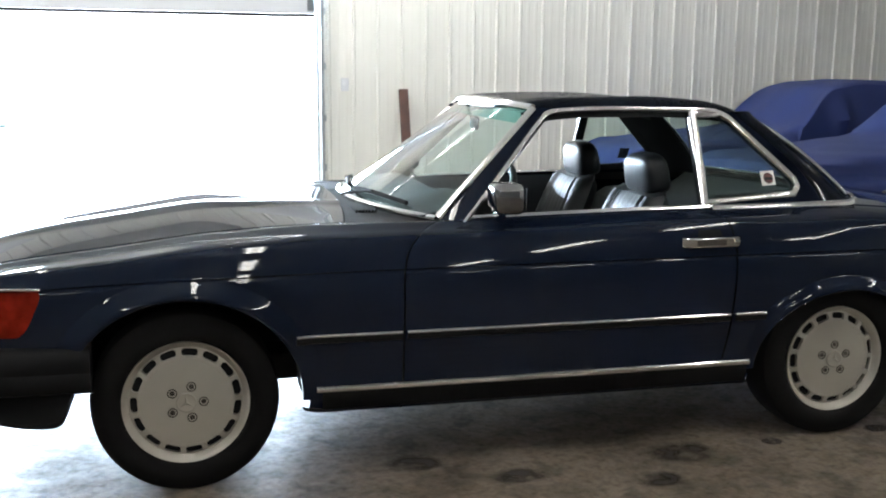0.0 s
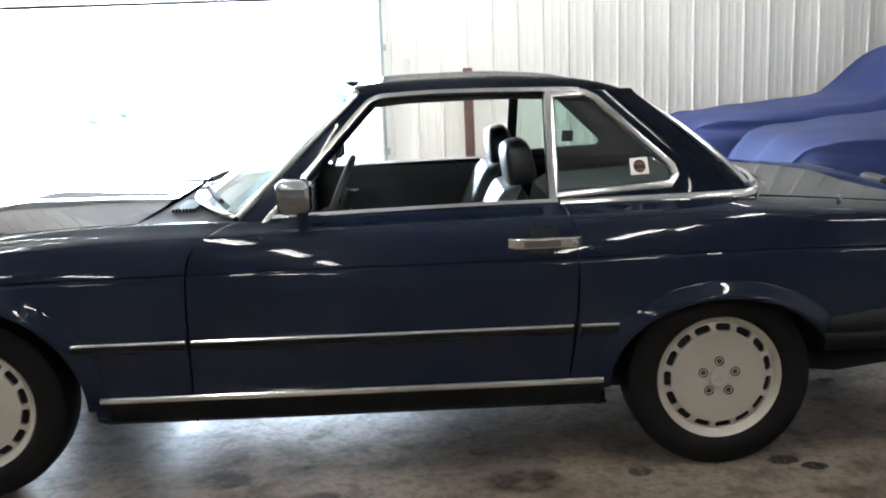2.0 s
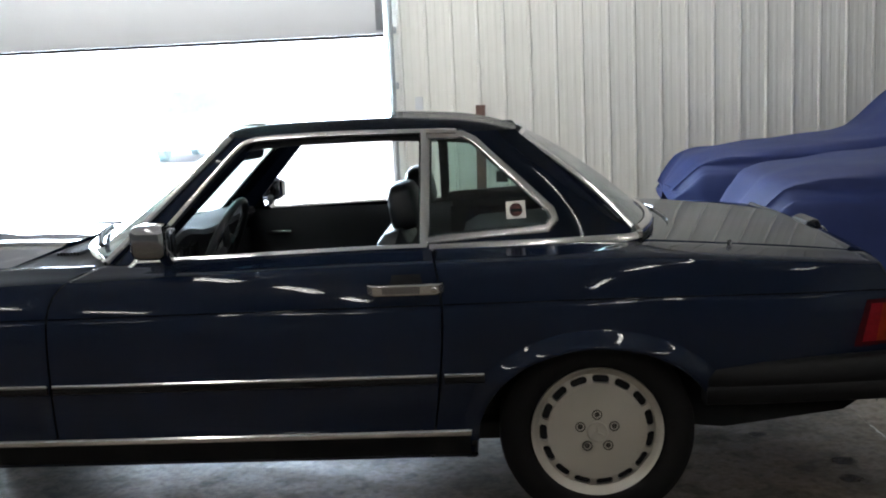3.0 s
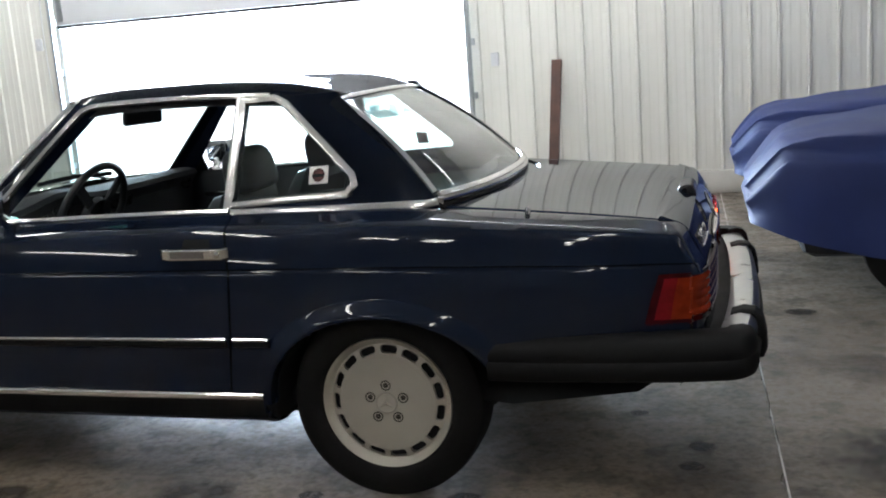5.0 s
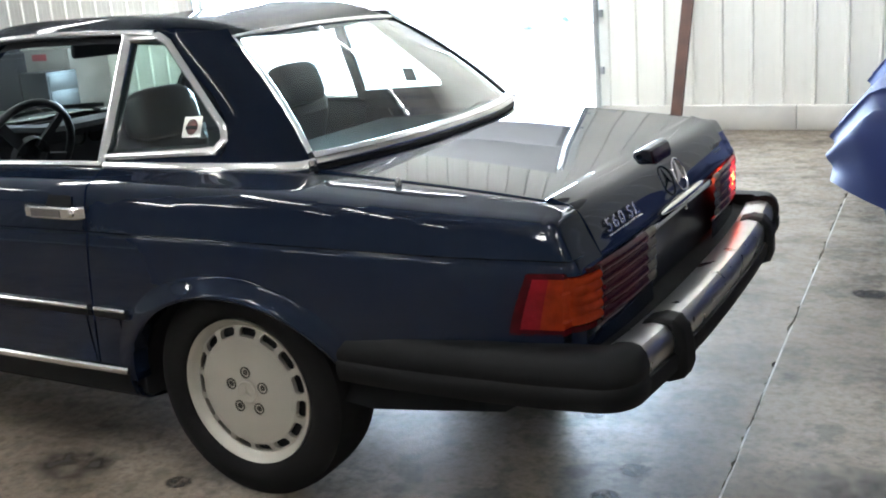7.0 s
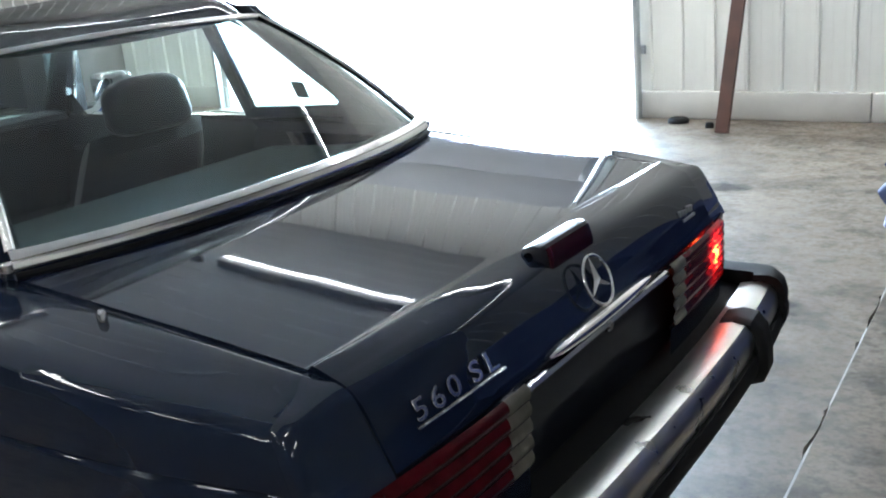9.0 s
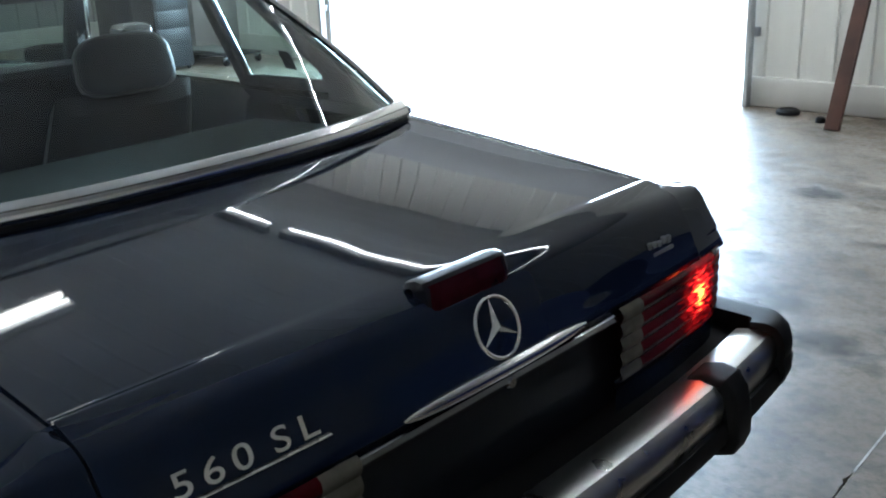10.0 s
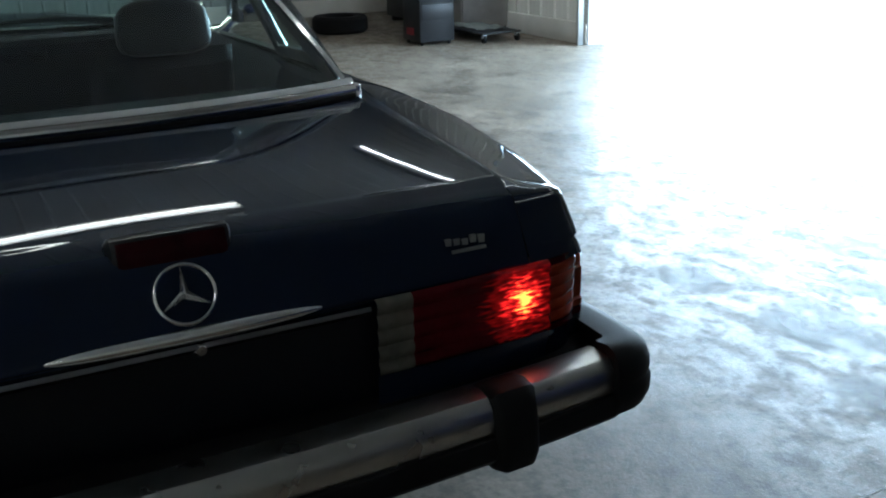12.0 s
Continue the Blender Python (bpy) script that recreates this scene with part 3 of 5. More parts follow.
sheet(bm, [[(0.605 - 0.05 * (y / 0.69) ** 2, y, crown(ZB, YB, 0.605, y, 0.012)) for y in steps(-0.69, 0.69, 28)],
           [(x + 0.02, y, z - 0.012) for x, y, z in WS_BASE]])
part("cowl_panel", bm, TRIM, car, "black cowl under the wipers")
for s in (-1, 1):
    bm = bmesh.new()
    for k in range(7):
        x = 0.625 + k * 0.012
        box(bm, x, x + 0.006, s * 0.36 - 0.13, s * 0.36 + 0.13, 0.880, 0.8905 + k * 0.0003)
    part("cowl_vent", bm, RUBBER, car, "black cowl vent grille", smooth=False)

LID_Z = [(2.60, 0.9035), (2.70, 0.8985), (2.85, 0.8880), (3.05, 0.8700), (3.20, 0.8530), (3.29, 0.8405), (3.325, 0.8335), (3.350, 0.8255), (3.367, 0.8145), (3.379, 0.799), (3.395, 0.770), (3.412, 0.732), (3.426, 0.700), (3.424, 0.690)]
LW = 0.634


def lid_front(y):
    """The lid's front edge, curved round the hardtop's foot."""
    return 2.790 - 0.150 * (abs(y) / LW) ** 2.6


bm = bmesh.new()
rows = []
lid_pts = smooth_line([(x, 0, z) for x, z in LID_Z], 6)
TOPZ = [(p.x, p.z) for p in lid_pts if p.x < 3.30]
for p in [lid_pts[0]] + lid_pts:
    row = []
    for y in steps(-LW, LW, 48):
        q = abs(y) / LW
        if p.x < 3.2:
            f = (p.x - 2.60) / 0.60
            x = lid_front(y) + (3.2 - lid_front(y)) * f
            zc = curve(TOPZ, x)
        else:
            x, zc = p.x, p.z
        edge = curve(ZB, min(x, 3.335)) + 0.0015
        top = curve(TOPZ, min(x, 3.29)) if x < 3.29 else 0.8300
        fall = max(0.0, top - edge) * q ** 2.1 * max(0.0, min(1.0, (zc - 0.695) / 0.135))
        pull = 0.012 * q ** 3 * max(0, min(1, (x - 3.15) / 0.15))
        row.append([x - pull, y, zc - fall])
    rows.append(row)
for v in rows[0]:
    v[0] -= 0.005
    v[2] -= 0.008
sheet(bm, rows)
ex = bmesh.ops.extrude_edge_only(bm, edges=[e for e in bm.edges if len(e.link_faces) == 1])["geom"]
for v in ex:
    if isinstance(v, bmesh.types.BMVert):
        v.co.z -= 0.012
lid = part("boot_lid", bm, PAINT, car, sharp=60)
# deck round the hardtop's rear edge
bm = bmesh.new()
rows = []
for f in steps(0, 1, 8):
    row = []
    for q in steps(-1, 1, 32):
        xa, xb = 2.66 - 0.11 * abs(q) ** 2.4, 2.82 - 0.15 * abs(q) ** 2.6
        x = xa + (xb - xa) * f
        y = q * (curve(YB, x) + 0.003)
        row.append((x, y, crown(ZB, YB, x, y, 0.014) - 0.005))
    rows.append(row)
sheet(bm, rows)
part("rear_deck", bm, PAINT, car)
# gutters along the lid, dark
for s in (-1, 1):
    bm = bmesh.new()
    sheet(bm, [[(x, s * 0.625, curve(ZB, x) - 0.03) for x in steps(2.78, 3.34, 14)], [(x, s * (curve(YB, x) + 0.004), curve(ZB, x) - 0.012) for x in steps(2.78, 3.34, 14)]])
    part("boot_gutter", bm, BLACK, car)


# rear panel between the lamps, corners and lower valance
def rear_x(y, z):
    q = abs(y) / 0.75
    return 3.412 - 0.045 * q ** 4 - max(0, (0.54 - z)) * 0.15


# one smooth sheet, darker than the body paint, no recess cut
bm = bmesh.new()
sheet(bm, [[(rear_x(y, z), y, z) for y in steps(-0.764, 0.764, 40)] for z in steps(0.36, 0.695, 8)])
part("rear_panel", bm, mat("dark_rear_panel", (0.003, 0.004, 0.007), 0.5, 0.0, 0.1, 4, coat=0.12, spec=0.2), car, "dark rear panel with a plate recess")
for s in (-1, 1):
    # bridges the quarter's end and the lid
    bm = bmesh.new()
    rows = []
    for j in range(NJ):
        if ZREAR[j] < 0.69:
            continue
        xe = quarter_end(ZREAR[j])
        ye, ze = section(xe)[j]
        xl = curve(LID_EDGE, ze)
        p0, p3 = Vector((xe - 0.002, ye, ze)), Vector((xl, 0.6375, min(ze, 0.8205)))
        mid = Vector((max(xe + 0.012, xl - 0.014), ye - 0.004, min(ze, 0.8225)))
        d0, d3 = mid - p0, p3 - mid
        a, b = mid - d0 * min(1.0, 0.024 / max(d0.length, 1e-4)), mid + d3 * min(0.9, 0.024 / max(d3.length, 1e-4))
        row = [p0.lerp(a, t) for t in (0.0, 0.5)] + [(1 - t) ** 2 * a + 2 * t * (1 - t) * mid + t * t * b for t in steps(0, 1, 8)] + [b.lerp(p3, t) for t in (0.25, 0.5, 0.75, 1.0)]
        rows.append([(p.x, s * p.y, p.z) for p in row])
    sheet(bm, rows)
    part("rear_corner", bm, PAINT, car)

# ---- glass house ----


def gh_y(x, z):
    """Half width of the glass house's side at x and z."""
    return curve([(0.8, 0.715), (1.9, 0.710), (2.3, 0.690), (2.62, 0.640)], x) - 0.475 * (z - 0.895)


QWIN = [(1.932, 0.918), (1.940, 1.240), (2.055, 1.244), (2.095, 1.225), (2.338, 0.995), (2.348, 0.965), (2.325, 0.938)]
bm_r = bmesh.new()
rows = []
for x in steps(1.222, 2.250, 34):
    zr = curve([(1.20, 1.283), (1.30, 1.298), (1.5, 1.308), (1.75, 1.310), (2.0, 1.297), (2.13, 1.276), (2.255, 1.238)], x)
    w = curve([(1.20, 0.545), (1.4, 0.552), (1.9, 0.548), (2.255, 0.446)], x)
    row = []
    for k in range(41):
        q = -1 + k / 20
        a = abs(q)
        z = zr - 0.014 * (1 - min(a / 0.82, 1) ** 2)
        if a > 0.82:
            t = (a - 0.82) / 0.18
            z -= 0.052 * t * t
        if x < 1.30:
            z -= 0.0
        row.append((x + 0.07 * a ** 2.2 * max(0, (1.45 - x) / 0.25), q * w, z))
    rows.append(row)
sheet(bm_r, rows)
bmesh.ops.solidify(bm_r, geom=list(bm_r.faces), thickness=0.018)
part("hardtop_roof", bm_r, PAINT, car)
bm = bmesh.new()
sheet(bm, [[(c[0] + (0.02 if i in (0, len(r) - 1) else 0), c[1] * 0.97, c[2] - 0.026) for i, c in enumerate(r)] for r in rows[1:-1]])
part("headlining", bm, mat("grey_headlining", (0.05, 0.055, 0.06), 0.9, 0, 0.1, 10), car, "dark grey headlining")

RW_BOT = [(2.70 - 0.10 * (abs(y) / 0.615) ** 2.4, y, 0.925) for y in steps(-0.615, 0.615, 28)]
RW_TOP = [(2.272 - 0.030 * (abs(y) / 0.448) ** 2.4, y, 1.238 - 0.012 * (y / 0.448) ** 2) for y in steps(-0.448, 0.448, 28)]


def between(a, b, f, bow=0.0):
    return [tuple(Vector(p).lerp(Vector(q), f) + Vector((bow * 4 * f * (1 - f), 0, bow * 4 * f * (1 - f)))) for p, q in zip(a, b)]


def pane(name, a, b, n=6, bow=0.02, material=GLASS, label=""):
    bm = bmesh.new()
    sheet(bm, [between(a, b, f, bow) for f in steps(0, 1, n)])
    ob = part(name, bm, material, car, label)
    ob.visible_shadow = False
    return ob


pane("rear_window", RW_BOT, RW_TOP, bow=0.014, label="large curved rear window of the hardtop")
pane("windscreen", WS_BASE, [tuple(Vector(a).lerp(Vector(b), 0.86)) for a, b in zip(WS_BASE, WS_TOP)], bow=0.0, label="raked curved windscreen")
pane("windscreen_tint_band", [tuple(Vector(a).lerp(Vector(b), 0.86)) for a, b in zip(WS_BASE, WS_TOP)], WS_TOP, bow=0.0, material=GLASS_SHADE, label="green tint band along the windscreen's top")

for s in (-1, 1):
    # broad rear pillar, from the quarter light back to the rear window
    bm = bmesh.new()
    rows = []
    for f in steps(0, 1, 18):
        z = 0.90 + 0.352 * f
        xa = curve([(0.90, 2.325), (0.955, 2.348), (1.0, 2.335), (1.225, 2.095), (1.252, 2.06)], z)
        top, bot = Vector((2.238, 0.455, 1.236)), Vector((2.607, 0.622, 0.90))
        b = bot.lerp(top, min(f * 1.02, 1))
        b += Vector((0.014, 0, 0.014)) * 4 * f * (1 - f)
        row = []
        for u in steps(0, 1, 12):
            x = xa + (b.x - xa) * u
            y0 = gh_y(xa, z)
            row.append((x, s * (y0 + (b.y - y0) * u ** 2.2 + 0.006 * math.sin(math.pi * u)), z + 0.0))
        rows.append(row)
    sheet(bm, rows)
    bmesh.ops.solidify(bm, geom=list(bm.faces), thickness=0.02)
    part("rear_pillar", bm, PAINT, car)
    bm = bmesh.new()
    sheet(bm, [[(x - 0.004, y - s * 0.026, z) for x, y, z in r] for r in rows])
    part("pillar_lining", bm, TRIM, car, "dark vinyl pillar lining")
    # strip of hardtop under the quarter light, and the roof rail
    bm = bmesh.new()
    sheet(bm, [[(x, s * gh_y(x, z), z) for x in steps(1.93, 2.36, 8)] for z in (0.885, 0.93)])
    part("hardtop_sill", bm, PAINT, car)
    bm = bmesh.new()
    rail = [(x, curve([(1.24, 1.250), (1.3, 1.264), (1.6, 1.268), (2.05, 1.262), (2.1, 1.25)], x)) for x in steps(1.24, 2.08, 16)]
    sheet(bm, [[(x, s * (gh_y(x, z) - 0.001), z - 0.02) for x, z in rail], [(x, s * (gh_y(x, z) - 0.004), z) for x, z in rail]])
    part("roof_rail", bm, PAINT, car)
    # quarter light
    bm = bmesh.new()
    bm.faces.new([bm.verts.new((x, s * (gh_y(x, z) - 0.008), z)) for x, z in QWIN])
    g = part("quarter_light", bm, GLASS, car, "rear quarter window")
    g.visible_shadow = False
    # chrome: quarter light frame, roof gutter and pillar mouldings
    loop = [(x, s * (gh_y(x, z) + 0.002), z) for x, z in QWIN]
    dense = []
    for a, b in zip(loop, loop[1:] + loop[:1]):
        dense += [tuple(Vector(a).lerp(Vector(b), t)) for t in ((0.0, 0.1, 0.9) if (Vector(a) - Vector(b)).length > 0.1 else (0.0, 0.5))]
    part("quarter_light_frame", sweep(bmesh.new(), dense, bar(0.026, 0.012), (0, s, 0.3), loop=True), CHROME, car, "chrome frame")
    inner = [(x, y - s * 0.020, z) for x, y, z in dense]
    part("quarter_light_lining", sweep(bmesh.new(), inner, bar(0.034, 0.006), (0, -s, -0.3), loop=True), TRIM, car, "dark inner window lining")
    part("window_post_lining", sweep(bmesh.new(), [(1.926 + 0.02 * (z - 0.9), s * (gh_y(1.925, z) - 0.016), z) for z in (0.9, 1.0, 1.25)], bar(0.036, 0.006), (0, -s, -0.3)), TRIM, car, "dark inner post lining")
    gut = [(0.972, 0.865), (1.075, 0.972), (1.20, 1.108), (1.308, 1.222), (1.345, 1.247), (1.40, 1.256), (1.6, 1.262), (1.9, 1.258), (2.04, 1.252), (2.09, 1.228), (2.22, 1.12), (2.35, 1.01)]
    part("roof_gutter", sweep(bmesh.new(), smooth_line([(x, s * (gh_y(x, z) + 0.004), z) for x, z in gut[:9]], 5), bar(0.022, 0.014), (0, s, 0.3)), CHROME, car, "chrome roof gutter moulding")
    bm = bmesh.new()
    edge = [Vector(a).lerp(Vector(b), f) for f in steps(0, 1, 8) for a, b in ((WS_BASE[0], WS_TOP[0]),)]
    gl = [(0.978, 0.862), (1.345, 1.245)]
    sheet(bm, [[(p.x, s * abs(p.y), p.z) for p in edge], [(p.x + 0.012, s * (abs(p.y) + 0.012), p.z - 0.004) for p in edge],
               [(gl[0][0] + (gl[1][0] - gl[0][0]) * f, s * gh_y(1.1, 0.862 + 0.385 * f), 0.862 + 0.385 * f) for f in steps(0, 1, 8)],
               [(gl[0][0] + (gl[1][0] - gl[0][0]) * f + 0.03, s * (gh_y(1.1, 0.862 + 0.385 * f) - 0.05), 0.862 + 0.385 * f) for f in steps(0, 1, 8)],
               [(p.x + 0.03, s * (abs(p.y) - 0.02), p.z - 0.02) for p in edge]])
    part("windscreen_pillar", bm, PAINT, car)
    part("windscreen_moulding", sweep(bmesh.new(), [(p.x - 0.004, s * (abs(p.y) + 0.004), p.z + 0.004) for p in edge], bar(0.026, 0.012), (-0.6, s, 0.5)), CHROME, car, "chrome windscreen moulding")
    # belt mouldings
    belt = [(x, s * (curve(YB, x) + 0.004), curve(ZB, x) - 0.001) for x in steps(0.99, 1.938, 12)]
    part("belt_moulding", sweep(bmesh.new(), belt, bar(0.022, 0.016), (0, s, 0.8)), CHROME, car, "chrome belt moulding")
    # window post between door glass and quarter light
    part("window_post", sweep(bmesh.new(), [(1.926 + 0.02 * (z - 0.9), s * (gh_y(1.925, z) + 0.003), z) for z in (0.9, 1.0, 1.25)], bar(0.03, 0.014), (0, s, 0.3)), CHROME, car, "chrome window post")

part("windscreen_header_moulding", sweep(bmesh.new(), [(x - 0.006, y, z + 0.004) for x, y, z in WS_TOP], bar(0.03, 0.014), (-0.6, 0, 0.8)), CHROME, car, "chrome header moulding")
part("windscreen_base_moulding", sweep(bmesh.new(), [(x - 0.008, y, z) for x, y, z in WS_BASE], bar(0.024, 0.012), (-0.6, 0, 0.8)), CHROME, car, "chrome moulding")
# hardtop base chrome, round the back in one piece
for s in (-1, 1):
    side = [(x, s * (gh_y(x, 0.895) + 0.008), 0.893) for x in steps(1.945, 2.58, 10)] + [(2.612, s * 0.640, 0.897)]
    part("hardtop_base_moulding", sweep(bmesh.new(), side, bar(0.030, 0.015), (0, s, 0.25)), CHROME, car, "broad chrome moulding along the hardtop's foot")
    part("moulding_clip", lathe(bmesh.new(), [(0.011, -0.006), (0.011, 0.008), (0.007, 0.012), (0.001, 0.013)], 14, pose(2.622, s * 0.640, 0.905, -90, 0, 0)), CHROME, car, "small chrome clip")
foot = [(x + 0.020, y * 1.025, 0.912) for x, y, z in RW_BOT]
foot_outs = [(1.0, 1.2 * (y / 0.615) ** 5, 0.75) for x, y, z in RW_BOT]
part("hardtop_seal", sweep(bmesh.new(), [(x + 0.004, y, z - 0.024) for x, y, z in foot], ringpts(0.010, 8), (0, 0, 1)), RUBBER, car, "black rubber seal")
part("rear_window_moulding", sweep(bmesh.new(), [between(RW_BOT, RW_TOP, f, 0.014)[0] for f in steps(0, 1, 8)], bar(0.018, 0.008), (0.4, -1, 0.4)), CHROME, car, "slim chrome moulding")
part("rear_window_moulding", sweep(bmesh.new(), [between(RW_BOT, RW_TOP, f, 0.014)[-1] for f in steps(0, 1, 8)], bar(0.018, 0.008), (0.4, 1, 0.4)), CHROME, car, "slim chrome moulding")
part("rear_window_moulding", sweep(bmesh.new(), [(x + 0.003, y, z + 0.002) for x, y, z in RW_TOP], bar(0.016, 0.006), (0.6, 0, 0.8)), CHROME, car, "slim chrome moulding")
part("rear_window_moulding", sweep(bmesh.new(), foot, [(-0.021, -0.004), (-0.021, 0.004), (-0.017, 0.008), (-0.002, 0.010), (0.000, 0.006), (0.002, 0.011), (0.014, 0.009), (0.020, 0.003), (0.021, -0.006)], foot_outs), CHROME, car, "broad chrome moulding", sharp=50)

# ---- side trim ----
for s in (-1, 1):
    for a, b in ((0.361, 0.722), (0.740, 1.960), (1.985, 2.108)):
        line = [(x, s * (side_y(x, 0.508) + flare(x, 0.508) + 0.001), 0.508) for x in steps(a, b, max(3, int((b - a) / 0.05)))]
        part("rub_strip", sweep(bmesh.new(), line, [(-0.014, -0.003), (-0.014, 0.006), (-0.010, 0.010), (0.004, 0.012), (0.011, 0.010), (0.014, 0.004), (0.014, -0.003)], (0, s, 0)), RUBBER, car, "black rubbing strip")
        part("strip_chrome", sweep(bmesh.new(), [(x, y, z + 0.008) for x, y, z in line], bar(0.015, 0.015), (0, s, 0.45)), CHROME, car, "chrome line of the rubbing strip")
    line = [(x, s * (side_y(x, 0.328) + 0.002), 0.328) for x in steps(0.43, 2.06, 24)]
    part("sill_moulding", sweep(bmesh.new(), line, bar(0.022, 0.012), (0, s, 0)), CHROME, car, "chrome sill moulding")
    rows = [[(x, s * (side_y(x, z) + 0.004), z) for x in steps(0.45, 2.055, 24)] for z in (0.225, 0.25, 0.285, 0.318)]
    bm = bmesh.new()
    sheet(bm, rows)
    part("sill_panel", bm, RUBBER, car, "black sill panel")
    # fluted lower cladding
    for a, b in ((0.435, 0.722), (0.742, 1.938), (1.975, 2.07)):
        bm = bmesh.new()
        rows = []
        for k in range(31):
            z = 0.345 + 0.005 * k
            rows.append([(x, s * (side_y(x, z) + 0.003 + 0.00015 * math.sin(k * math.pi / 2.5)), z) for x in steps(a, b, 10)])
        sheet(bm, rows)
        part("fluted_cladding", bm, PAINT, car)

# ---- bumpers ----
for s in (-1, 1):
    for nm, xa, xb, z0, z1 in (("rear_bumper_end", 2.79, 3.455, 0.386, 0.526), ("front_bumper_end", -0.292, -0.86, 0.366, 0.522)):
        bm = bmesh.new()
        rows = []
        n = 16
        for i in range(n + 1):
            f = i / n
            x = xa + (xb - xa) * f
            y = curve([(0, 0.864), (0.5, 0.880), (0.8, 0.882), (1, 0.872)], f) if xa > 0 else curve([(0, 0.880), (0.4, 0.874), (0.7, 0.845), (1, 0.76)], f)
            zc = (z0 + z1) / 2
            rows.append([(x, s * (y - dy), z) for dy, z in ((0.10, z0), (0.035, z0), (0.012, z0 + 0.010), (0.002, z0 + 0.032), (0.001, zc - 0.014), (0.007, zc - 0.003), (0.004, zc + 0.010), (0.005, z1 - 0.046), (0.013, z1 - 0.022), (0.030, z1 - 0.006), (0.055, z1), (0.10, z1 - 0.004))])
        if xa > 0:
            for k in range(1, 13):
                t = k / 12 * math.pi / 2
                cx, cy = 3.455, 0.745
                row = []
                for x, y, z in rows[n]:
                    d = abs(y) - cy
                    row.append((cx + d * math.sin(t) ** 0.9 * 0.82, s * (cy + d * math.cos(t) ** 0.9), z))
                rows.append(row)
        rows = [[(x, y, z + 0.016 * max(0, min(1, (x - 2.9) / 0.6)) if xa > 0 else z) for x, y, z in r] for r in rows]
        vs = sheet(bm, rows, closed=True)
        bm.faces.new(vs[0])
        bm.faces.new(vs[-1])
        part(nm, bm, RUBBER, car, "black rubber bumper end")
    # air dam: a rounded lobe hanging under the bumper's end
    lobe = smooth_line([(-0.346, 0, 0.372), (-0.364, 0, 0.335), (-0.384, 0, 0.264), (-0.408, 0, 0.240), (-0.46, 0, 0.236), (-0.53, 0, 0.246), (-0.62, 0, 0.268), (-0.80, 0, 0.305), (-0.86, 0, 0.372)], 4)
    bm = bmesh.new()
    rows = []
    for k, y in enumerate((0.50, 0.74, 0.80, 0.826, 0.834)):
        rows.append([(p.x, s * (y - 0.16 * max(0, (-0.5 - p.x) / 0.36) ** 2), max(p.z, p.z + (0.372 - p.z) * (0, 0, 0.03, 0.10, 0.24)[k])) for p in lobe])
    vs = sheet(bm, rows)
    bm.faces.new(vs[-1])
    part("front_valance", bm, RUBBER, car, "black front air dam")


def bump_x(y):
    return 3.566 - 0.030 * (abs(y) / 0.7) ** 2.5


YBUMP = steps(-0.752, 0.752, 36)
bm = bmesh.new()
prof = [(-0.085, 0.512), (-0.04, 0.523), (-0.012, 0.519), (0.004, 0.502), (0.009, 0.478), (0.005, 0.452)]
sheet(bm, [[(bump_x(y) + dx, y, z) for dx, z in prof] for y in YBUMP])
part("rear_bumper_beam", bm, BUMPERCHROME, car, "chrome rear bumper beam")
bm = bmesh.new()
prof = [(0.000, 0.454), (0.014, 0.450), (0.020, 0.434), (0.017, 0.410), (0.004, 0.396), (-0.06, 0.392)]
sheet(bm, [[(bump_x(y) + dx, y, z) for dx, z in prof] for y in YBUMP])
part("rear_bumper_strip", bm, RUBBER, car, "black rubber lower bumper strip")
bm = bmesh.new()
sheet(bm, [[(3.37, y, 0.505), (3.44, y, 0.494), (bump_x(y) - 0.082, y, 0.500)] for y in steps(-0.79, 0.79, 36)])
part("bumper_shelf", bm, RUBBER, car, "black shelf between body and bumper")
for s in (-1, 1):
    y0 = s * 0.515
    g = bmesh.new()
    rows = []
    for q in steps(-1, 1, 12):
        e = max(0.0, abs(q) - 0.55) / 0.45
        k = 0.016 * e ** 2.2
        bx = bump_x(y0 + q * 0.044)
        rows.append([(bx - 0.07, y0 + q * 0.046, 0.520 - k * 0.3), (bx - 0.035, y0 + q * 0.046, 0.531 - k * 0.4), (bx + 0.000, y0 + q * 0.046, 0.527 - k * 0.5), (bx + 0.024 - k, y0 + q * 0.045, 0.503 - k * 0.5), (bx + 0.033 - k, y0 + q * 0.045, 0.462), (bx + 0.036 - k, y0 + q * 0.045, 0.41), (bx + 0.026 - k, y0 + q * 0.045, 0.382 + k * 0.6), (bx - 0.01 - k, y0 + q * 0.045, 0.368 + k), (bx - 0.07, y0 + q * 0.045, 0.372 + k)])
    vs = sheet(g, rows, closed=True)
    g.faces.new(vs[0])
    g.faces.new(vs[-1])
    part("overrider", g, RUBBER, car, "black rubber overrider")

# ---- lamps ----
LAMP_PLAN = [(3.246, 0.806), (3.30, 0.793), (3.345, 0.773), (3.385, 0.754), (3.409, 0.722), (3.421, 0.675), (3.428, 0.60), (3.434, 0.52), (3.438, 0.42), (3.439, 0.312)]
plan = smooth_line([(x, y, 0) for x, y in LAMP_PLAN], 6)


